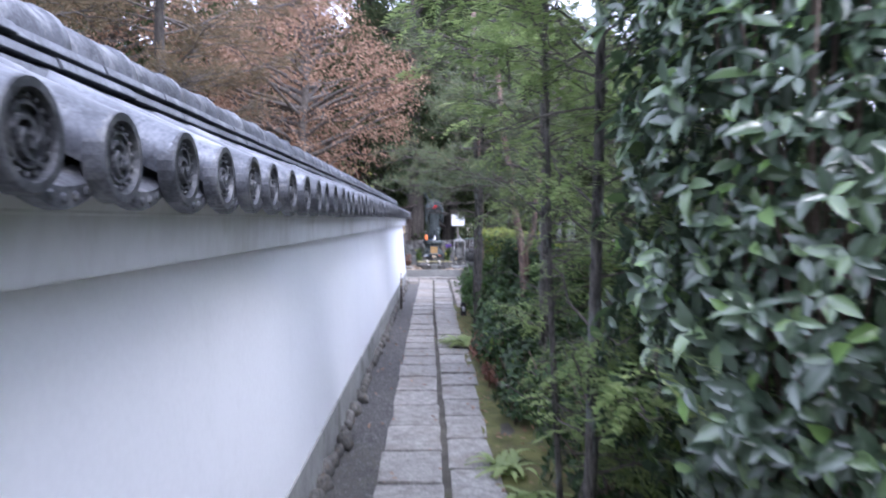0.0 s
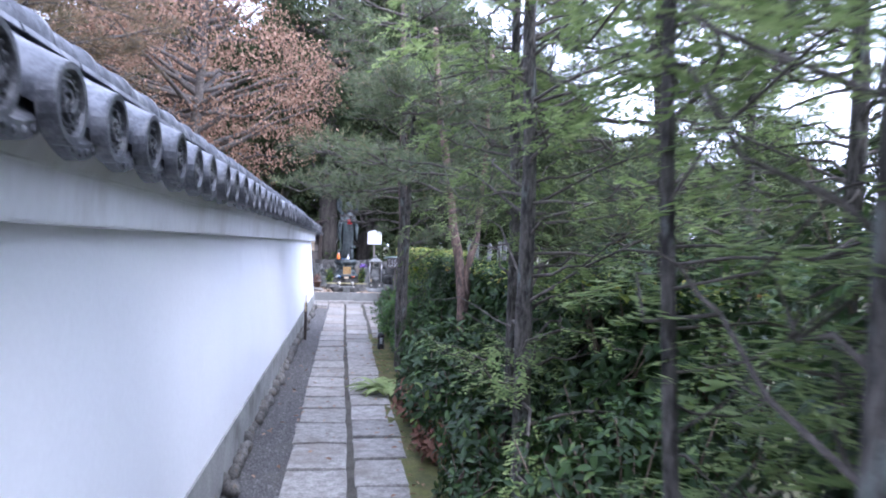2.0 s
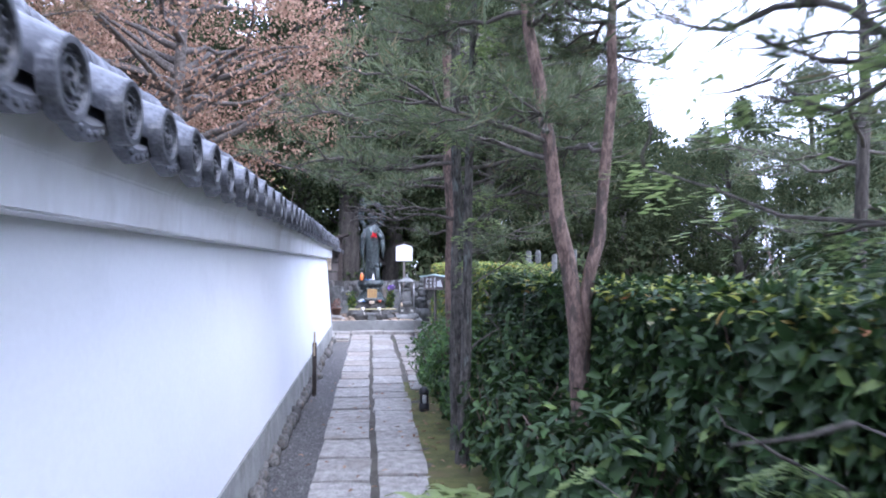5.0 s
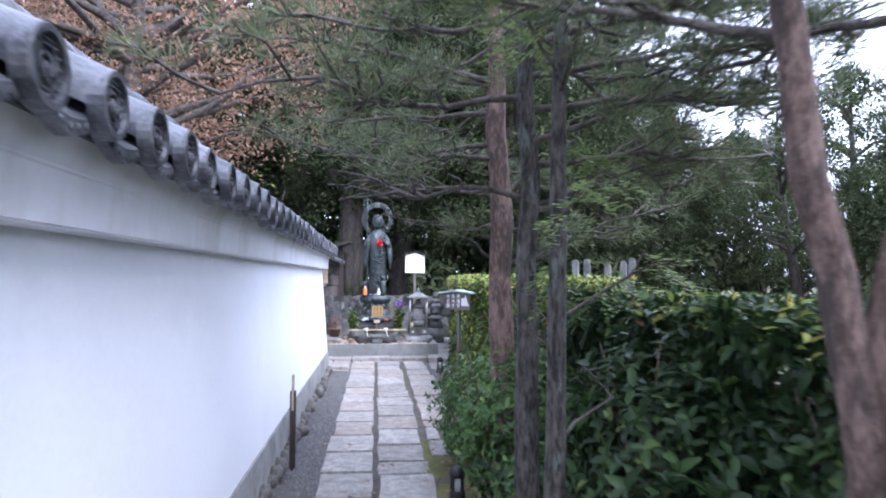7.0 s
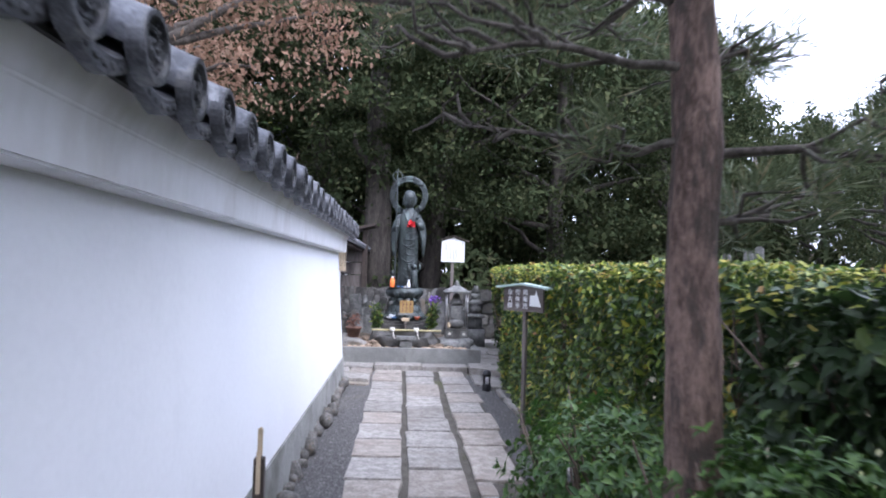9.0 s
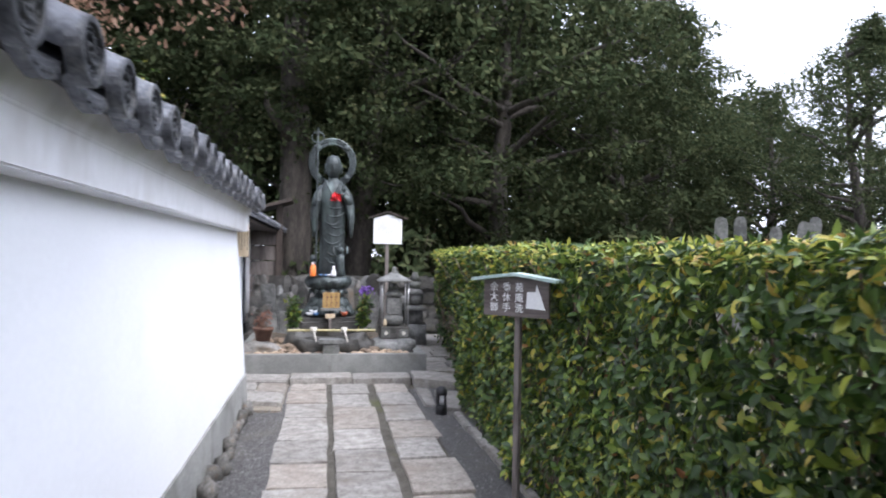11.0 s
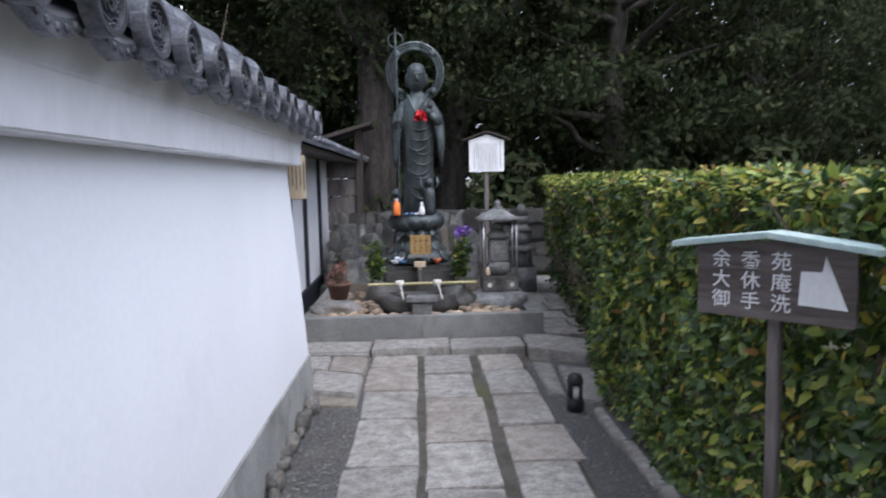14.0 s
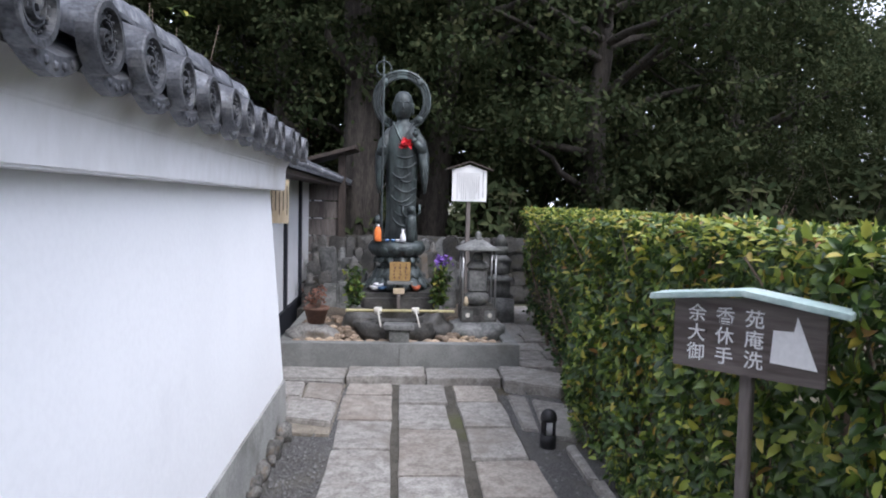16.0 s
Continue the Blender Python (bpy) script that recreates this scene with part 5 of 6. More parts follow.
def statue():
    """A standing bronze figure with staff, jewel and ring halo on a lotus seat, as one plain mesh."""
    bm = bmesh.new()
    cx, cy = 0.07, 20.0

    def folds(a, z):
        front = max(0.0, -math.sin(a))
        return 0.045 * math.sin(9 * a + 3 * z) * (1 if z < 1.75 else 0.3) + 0.04 * front * math.sin(z * 30 - 4 * math.cos(a) ** 2)

    lathe([(0.15, 1.05), (0.172, 1.07), (0.16, 1.2), (0.152, 1.4), (0.158, 1.6), (0.166, 1.8), (0.174, 1.98), (0.185, 2.1), (0.168, 2.19), (0.115, 2.262), (0.065, 2.3), (0.058, 2.36)], 40, 1.0, 0.78, bm, (cx, cy, 0), folds)
    lathe([(0.02, 2.32), (0.07, 2.345), (0.095, 2.4), (0.102, 2.46), (0.1, 2.52), (0.082, 2.575), (0.05, 2.605), (0.01, 2.613)], 24, 0.98, 1.05, bm, (cx, cy - 0.01, 0))
    for s in (-1, 1):
        lathe([(0.008, -0.07), (0.016, -0.05), (0.017, 0.03), (0.01, 0.06)], 8, 0.7, 1, bm, (cx + s * 0.103, cy, 2.44))
    bmesh.ops.create_icosphere(bm, subdivisions=1, radius=0.016, matrix=Matrix.Translation((cx, cy - 0.115, 2.435)))
    for s in (-1, 1):
        # sleeves: upper arm, forearm and the hanging cloth
        rows = []
        for t, w, d, x, y, z in ((0, 0.045, 0.065, 0.125, 0.0, 2.225), (0.2, 0.066, 0.085, 0.182, -0.01, 2.1), (0.4, 0.068, 0.095, 0.212, -0.04, 1.96), (0.6, 0.05, 0.1, 0.232, -0.05, 1.82), (0.8, 0.034, 0.09, 0.236, -0.05, 1.68), (1, 0.012, 0.05, 0.24, -0.05, 1.55)):
            rows.append([bm.verts.new((cx + s * x + w * math.cos(math.tau * i / 14), cy + y + d * math.sin(math.tau * i / 14) * (1 + 0.12 * math.sin(5 * math.tau * i / 14)), z)) for i in range(14)])
        for p, q in zip(rows, rows[1:]):
            for i in range(14):
                bm.faces.new((p[i], p[(i + 1) % 14], q[(i + 1) % 14], q[i])).smooth = True
        bm.faces.new(rows[-1])
        bm.faces.new(rows[0][::-1])
    for x, y, z, r in ((-0.13, -0.17, 2.01, 0.037), (0.19, -0.17, 2.1, 0.036), (0.2, -0.18, 2.165, 0.034), (0.2, -0.18, 2.205, 0.018)):
        bmesh.ops.create_icosphere(bm, subdivisions=2, radius=r, matrix=Matrix.Translation((x, cy + y, z)))

    def add(v, f):
        vs = [bm.verts.new(p) for p in v]
        for t in f:
            bm.faces.new([vs[i] for i in t]).smooth = True

    # forearms, brow and mouth
    add(*tube_np([(cx - 0.215, cy - 0.05, 1.97), (cx - 0.21, cy - 0.12, 1.98), (-0.13, cy - 0.165, 2.01)], (0.06, 0.052, 0.034), 10))
    add(*tube_np([(cx + 0.215, cy - 0.05, 1.97), (cx + 0.2, cy - 0.12, 2.02), (0.19, cy - 0.165, 2.09)], (0.06, 0.052, 0.034), 10))
    for s in (-1, 1):
        t = np.linspace(0, 1, 6)
        add(*tube_np(np.stack((cx + s * (0.012 + 0.055 * t), cy - 0.118 + 0.028 * t * t, 2.483 + 0.012 * np.sin(t * 3.1)), 1), np.full(6, 0.008), 5))
    add(*tube_np([(cx - 0.022, cy - 0.106, 2.397), (cx, cy - 0.112, 2.394), (cx + 0.022, cy - 0.106, 2.397)], (0.006, 0.009, 0.006), 5))
    add(*tube_np([(cx, cy - 0.114, 2.48), (cx, cy - 0.122, 2.45), (cx, cy - 0.126, 2.425)], (0.007, 0.01, 0.013), 6))
    for k in range(10):
        z = 1.97 - 0.082 * k
        t = np.linspace(-1, 1, 11)
        pts = np.stack((cx + 0.02 + 0.022 * math.sin(2.3 * k) + t * (0.128 - 0.003 * k + 0.018 * math.sin(1.7 * k)), cy - 0.142 - 0.012 * (1 - t * t) + 0.07 * t * t, z + 0.02 * math.sin(1.3 * k) * t - (0.055 + 0.022 * (k % 3)) * (1 - t * t)), 1)
        add(*tube_np(pts, 0.003 + 0.009 * (1 - t * t), 5))
    for s in (-1, 1):
        t = np.linspace(0, 1, 8)
        add(*tube_np(np.stack((cx + s * (0.1 - 0.09 * t), cy - 0.075 - 0.08 * t ** 0.5, 2.28 - 0.2 * t), 1), np.full(8, 0.013), 5))
    # ring halo: a flat band with raised rims and four bosses
    n = 56
    section = ((0.222, 0.012), (0.222, -0.016), (0.234, -0.02), (0.243, -0.008), (0.262, -0.008), (0.268, -0.017), (0.274, -0.008), (0.288, -0.008), (0.296, -0.022), (0.31, -0.016), (0.31, 0.012))
    rows = []
    for i in range(n):
        a = math.tau * i / n
        rows.append([bm.verts.new((0.055 + r * math.cos(a), cy + 0.13 + d, 2.535 + r * 1.04 * math.sin(a))) for r, d in section])
    m = len(section)
    for i in range(n):
        p, q = rows[i], rows[(i + 1) % n]
        for j in range(m):
            bm.faces.new((p[j], p[(j + 1) % m], q[(j + 1) % m], q[j]))
    for k in range(4):
        a = math.tau * (k + 0.5) / 4
        bmesh.ops.create_icosphere(bm, subdivisions=2, radius=0.042, matrix=Matrix.Translation((0.055 + 0.266 * math.cos(a), cy + 0.12, 2.535 + 0.277 * math.sin(a))) @ Matrix.Diagonal((1, 0.6, 1, 1)))
    add(*tube_np([(cx, cy + 0.05, 2.2), (0.055, cy + 0.13, 2.26)], (0.03, 0.03), 8))
    # staff with its ringed head
    add(*tube_np([(-0.13, cy - 0.19, 1.055), (-0.132, cy - 0.19, 2.7), (-0.132, cy - 0.19, 2.93)], (0.0125, 0.0125, 0.006), 8))
    loop = [(-0.132 + 0.075 * math.sin(a) * (1 if a < math.pi else 1), cy - 0.19, 2.81 - 0.07 * math.cos(a)) for a in np.linspace(0.15, math.tau - 0.15, 18)]
    add(*tube_np(loop, np.full(18, 0.0085), 6))
    for s in (-1, 1):
        add(*tube_np([(-0.132 + s * 0.055 + 0.02 * math.cos(a), cy - 0.19, 2.745 + 0.022 * math.sin(a)) for a in np.linspace(0, 6, 9)], np.full(9, 0.004), 5))
    # lotus seat
    lathe([(0.19, 0.83), (0.24, 0.86), (0.2, 0.885), (0.21, 0.9), (0.285, 0.95), (0.292, 1.0), (0.27, 1.05), (0.2, 1.058)], 40, 1.0, 0.9, bm, (0.03, cy, 0), lambda a, z: 0.05 * abs(math.sin(7 * a)) * (0.88 < z < 1.04) + 0.03 * abs(math.sin(7 * a + 1.5)) * (z < 0.88))
    for ring, (k, rr, z, tilt, size) in enumerate(((12, 0.262, 0.95, 28, 0.058), (12, 0.225, 0.862, 150, 0.042))):
        for i in range(k):
            ang = 360 * (i + 0.5 * ring) / k
            m = pose(0.03, cy, z, 0, 0, ang) @ pose(rr, 0, 0, 0, tilt, 0) @ Matrix.Diagonal((0.024, size * 0.95, size, 1))
            bmesh.ops.create_icosphere(bm, subdivisions=2, radius=1.0, matrix=m)
    # child at the hem, and a small companion figure
    lathe([(0.04, 1.05), (0.045, 1.12), (0.05, 1.2), (0.055, 1.28), (0.03, 1.335)], 14, 1, 1, bm, (0.17, cy - 0.17, 0))
    bmesh.ops.create_icosphere(bm, subdivisions=2, radius=0.047, matrix=Matrix.Translation((0.17, cy - 0.17, 1.385)))
    for s in (-1, 1):
        add(*tube_np([(0.17 + s * 0.04, cy - 0.17, 1.3), (0.17 + s * 0.09, cy - 0.17, 1.36), (0.17 + s * 0.085, cy - 0.16, 1.44)], (0.018, 0.015, 0.012), 6))
    lathe([(0.045, 1.055), (0.055, 1.1), (0.05, 1.2), (0.025, 1.24)], 14, 1, 1, bm, (-0.165, cy - 0.15, 0))
    bmesh.ops.create_icosphere(bm, subdivisions=2, radius=0.047, matrix=Matrix.Translation((-0.165, cy - 0.15, 1.28)))
    ob = part("bronze_statue", bm, BRONZE)
    return tagged(ob, "standing patinated bronze statue with ring halo, staff and lotus seat", "statue")


statue()


def small_offerings():
    b = thing("red_cloth_flower", "bright red cloth flower tucked in the statue's hand", "cloth flower")
    c = np.array((0.105, 19.78, 2.06)) + pr.normal(0, 0.02, (60, 3))
    np_mesh("petals", *leaves(c, sphere_ways(60, pr), sphere_ways(60, pr), 0.05, 0.045), RED_CLOTH, b)
    b = thing("orange_bottle", "small orange plastic bottle with a white cap on the lotus seat", "bottle")
    part("body", lathe([(0.034, 0), (0.037, 0.02), (0.036, 0.11), (0.018, 0.15)], 16, at=(-0.165, 19.76, 1.056)), ORANGE, b)
    part("cap", lathe([(0.016, 0), (0.016, 0.022)], 12, at=(-0.165, 19.76, 1.207)), CHINA, b)
    b = thing("sake_flask", "white porcelain flask on the lotus seat", "flask")
    part("body", lathe([(0.03, 0), (0.034, 0.03), (0.026, 0.07), (0.011, 0.1), (0.016, 0.13)], 16, at=(0.09, 19.77, 1.056)), CHINA, b)
    for x in (-0.07, -0.01, 0.035):
        b = thing("offering_cup", "small blue-white cup on the lotus seat", "cup", "offering cups")
        part("bowl", lathe([(0.014, 0), (0.026, 0.026), (0.023, 0.026), (0.012, 0.006)], 14, at=(x, 19.77, 1.056)), BLUE if x < 0 else CHINA, b)
    ped = thing("lotus_pedestal", "patinated bronze pedestal with down-turned lotus petals", "pedestal")
    part("core", lathe([(0.3, 0.545), (0.31, 0.57), (0.27, 0.63), (0.215, 0.72), (0.19, 0.79), (0.185, 0.84)], 36, 1.0, 0.9, at=(0.04, 20.0, 0)), BRONZE, ped)
    petal = None
    for ring_k, (count, rr, z, tilt, size) in enumerate(((14, 0.295, 0.625, 142, 0.082), (14, 0.235, 0.725, 150, 0.075))):
        for i in range(count):
            m = pose(0.04, 20.0, z, 0, 0, 360 * (i + 0.5 * ring_k) / count) @ pose(rr, 0, 0, 0, tilt, 0) @ Matrix.Diagonal((0.3, 0.8, 1, 1)) @ Matrix.Scale(size, 4)
            if petal is None:
                pb = bmesh.new()
                bmesh.ops.create_icosphere(pb, subdivisions=2, radius=1.0)
                for f in pb.faces:
                    f.smooth = True
                petal = part("petal", pb, BRONZE, ped)
                ob = petal
            else:
                ob = new("petal", petal.data)
                ob.parent = ped
            ob.matrix_local = m
    low = thing("base_rock", "dark weathered base rock of the shrine", "rock")
    part("rock", box(-0.36, 0.46, 19.62, 20.5, 0.15, 0.56, 0.05, 0.04, pr), WET_ROCK, low)
    s = thing("name_board", "gilded brown wooden board leaning on the pedestal", "board")
    part("board", box(-0.036, 0.172, 19.6, 19.62, 0.672, 0.862, 0.004), GILT_WOOD, s)
    for i in range(3):
        z = 0.845
        for j in range(5):
            hgt = 0.016 + 0.01 * ((i * 3 + j * 5) % 3) / 2
            x = 0.003 + 0.058 * i + 0.004 * ((i + 2 * j) % 3 - 1)
            part("lettering", box(x, x + 0.012 + 0.008 * (j % 2), 19.5965, 19.5985, z - hgt, z), TERRACOTTA, s)
            z -= hgt + 0.012
    part("ledge", box(-0.06, 0.2, 19.56, 19.64, 0.64, 0.668, 0.004), KERB, s)
    t = thing("porcelain_dishes", "stack of blue and white porcelain dishes on the rock", "dishes")
    for x, z, m in ((-0.19, 0.57, CHINA), (-0.12, 0.57, BLUE), (-0.15, 0.6, CHINA)):
        part("dish", lathe([(0.03, 0), (0.055, 0.035), (0.05, 0.035), (0.025, 0.008)], 18, at=(x, 19.7, z)), m, t)
    t = thing("red_bowl", "small orange-red bowl on the rock", "bowl")
    part("bowl", lathe([(0.025, 0), (0.05, 0.05), (0.045, 0.05), (0.02, 0.01)], 18, at=(0.235, 19.7, 0.565)), SALMON, t)
    t = thing("water_spout", "split bamboo spout with wooden collection box", "spout")
    part("box", box(0.0, 0.115, 19.52, 19.62, 0.55, 0.6, 0.004), PALE_WOOD, t)
    part("channel", box(0.04, 0.075, 19.36, 19.6, 0.42, 0.55, 0.006), TIMBER, t)


small_offerings()


def little_shrine():
    s = thing("stone_shrine", "small stone pagoda under a metal canopy on slim steel posts", "small shrine")
    y = 19.28
    part("base_block", box(0.645, 0.985, y - 0.17, y + 0.17, 0.345, 0.49, 0.008), WET_ROCK, s, "dark polished base block")
    for x in (0.71, 0.92):
        part("plaque", box(x - 0.05, x + 0.05, y - 0.1755, y - 0.1715, 0.37, 0.46), GRANITE, s, "square carved panel")
        part("crest", lathe([(0.022, 0), (0.022, 0.003)], 8), BLEACHED, s, "pale carved crest").matrix_local = pose(x, y - 0.1756, 0.415, 90, 0, 0)
    for x in (0.66, 0.968):
        for yy in (y - 0.15, y + 0.15):
            part("post", lathe([(0.009, 0.485), (0.009, 1.03)], 8, at=(x, yy, 0)), STEEL, s)
    part("canopy", lathe([(0.28, 1.02), (0.285, 1.035), (0.17, 1.075), (0.07, 1.12), (0.05, 1.125)], 4, 1, 1, at=(0, 0, 0)), GRANITE, s, "grey metal canopy with flared eaves").matrix_local = pose(0.81, y, 0, 0, 0, 45)
    part("finial", lathe([(0.045, 1.115), (0.05, 1.135), (0.025, 1.15), (0.035, 1.17), (0.012, 1.2)], 14, at=(0.81, y, 0)), GRANITE, s)
    part("pagoda_block", box(0.72, 0.9, y - 0.08, y + 0.08, 0.62, 0.84, 0.015), GRANITE, s)
    part("pagoda_block", lathe([(0.07, 0), (0.115, 0.04), (0.12, 0.09), (0.08, 0.13)], 20, at=(0.81, y, 0.49)), GRANITE, s, "round carved stone drum")
    part("pagoda_roof", lathe([(0.13, 0), (0.14, 0.02), (0.08, 0.07), (0.06, 0.08)], 4, at=(0, 0, 0.845)), GRANITE, s).matrix_local = pose(0.81, y, 0, 0, 0, 45)
    part("pagoda_top", lathe([(0.05, 0), (0.055, 0.03), (0.03, 0.07)], 12, at=(0.81, y, 0.925)), GRANITE, s)
    b = thing("small_jar", "small pale jar standing beside the stone shrine", "jar")
    part("body", lathe([(0.02, 0), (0.026, 0.03), (0.018, 0.06), (0.012, 0.085)], 12, at=(0.7, 19.2, 0.491)), PALE_WOOD, b)


little_shrine()


def gabled_board(name, label, x, y, yaw, w, h, z0, post_r, roof_w, roof_mat, board_mat, rise, thick=0.02, deep=0.1):
    """A board on a post under a small gabled roof. Front faces local -y."""
    s = thing(name, label, "sign", at=pose(x, y, 0, 0, 0, yaw))
    part("post", box(-post_r, post_r, thick / 2 + 0.001, thick / 2 + 0.001 + post_r * 2, -0.1, z0 + h * 0.9, 0.003), TIMBER, s)
    part("board", prism([(-w / 2, z0), (w / 2, z0), (w / 2, z0 + h), (0, z0 + h + rise * 0.7), (-w / 2, z0 + h)], "y", -thick / 2, thick / 2, 0.002), board_mat, s)
    for sg in (-1, 1):
        part("roof_slope", prism([(0, z0 + h + rise), (0, z0 + h + rise + 0.016), (sg * roof_w / 2, z0 + h + 0.012), (sg * roof_w / 2, z0 + h - 0.004)], "y", -deep / 2, deep / 2, 0.002), roof_mat, s)
    return s


info = gabled_board("notice_board", "white notice board with black writing under a small gabled roof", 0.8, 20.17, 8, 0.385, 0.335, 1.485, 0.022, 0.52, TIMBER_DARK, WHITE_PAINT, 0.085)
for i in range(13):
    x = 0.15 - i * 0.024
    if i == 1:
        continue
    top, size = (1.79, 0.013) if i else (1.8, 0.02)
    z = top
    k = 0
    while z > 1.52 + (0.06 if i % 4 == 3 else 0) + (0.02 if i == 0 else 0):
        hgt = size * (0.8 + 0.3 * ((k * 7 + i * 3) % 4) / 4)
        part("lettering", box(x - size * 0.17, x + size * 0.17, -0.0145, -0.0115, z - hgt, z), INK, info)
        z -= hgt + size * 0.45
        k += 1

direction = gabled_board("direction_sign", "weathered brown sign board with white writing and arrow on a post", 0.97, 14.41, -45.3, 0.385, 0.185, 1.035, 0.016, 0.5, COPPER, SIGN_BOARD, 0.028)


def lettering(text, x, z, size, parent, material):
    """A written character as a thin mesh just proud of the board."""
    cu = bpy.data.curves.new("glyph", "FONT")
    cu.body, cu.size, cu.extrude, cu.align_x, cu.align_y, cu.offset = text, size, 0.001, "CENTER", "CENTER", size * 0.005
    tmp = bpy.data.objects.new("glyph", cu)
    scene.collection.objects.link(tmp)
    me = bpy.data.meshes.new_from_object(tmp.evaluated_get(bpy.context.evaluated_depsgraph_get()))
    bpy.data.objects.remove(tmp)
    me.materials.append(material)
    ob = new("lettering", me)
    ob.parent = parent
    ob.matrix_local = pose(x, -0.0125, z, 90, 0, 0)
    return ob


for r, word in enumerate(("余香苑", "大休庵", "御手洗")):
    for i, ch in enumerate(word):
        lettering(ch, -0.1925 + 0.385 * (0.17 + 0.195 * i), 1.035 + 0.185 * (0.81 - 0.29 * r), 0.05, direction, WHITE_PAINT)
part("arrow", prism([(-0.1925 + 0.385 * u, 1.035 + 0.185 * v) for u, v in ((0.68, 0.71), (0.805, 0.72), (0.823, 0.93), (0.955, 0.23), (0.667, 0.255))], "y", -0.0135, -0.0112), WHITE_PAINT, direction, "white painted arrow")


def garden_lamp(x, y):
    l = thing("garden_lamp", "low black domed garden lamp beside the path", "garden lamp", at=pose(x, y, 0))
    part("base", lathe([(0.05, -0.03), (0.05, 0.07), (0.044, 0.075)], 20), IRON, l)
    for i in range(4):
        a = math.tau * (i + 0.5) / 4
        part("bar", box(-0.006, 0.006, -0.009, 0.009, 0.07, 0.165, 0.002), IRON, l).matrix_local = pose(0.041 * math.cos(a), 0.041 * math.sin(a), 0, 0, 0, math.degrees(a))
    part("diffuser", lathe([(0.03, 0.075), (0.03, 0.16)], 16), CHINA, l, "milky lamp glass")
    part("dome", lathe([(0.05, 0.16), (0.05, 0.185), (0.043, 0.21), (0.027, 0.225), (0.006, 0.232)], 20), IRON, l)


garden_lamp(0.985, 16.76)
garden_lamp(0.56, 10.9)

stake = thing("stake_lamp", "dark timber garden stake with a pale wooden insert by the wall", "stake", at=pose(-0.555, 11.75, 0))
part("post", box(-0.021, 0.021, -0.021, 0.021, -0.05, 0.57, 0.004), TIMBER_DARK, stake)
part("insert", box(-0.009, 0.009, -0.0265, -0.0215, 0.43, 0.6, 0.002), PALE_WOOD, stake, "pale wooden strip")
part("tip", box(-0.009, 0.009, -0.012, 0.012, 0.571, 0.69, 0.005), PALE_WOOD, stake, "pale pointed tip")


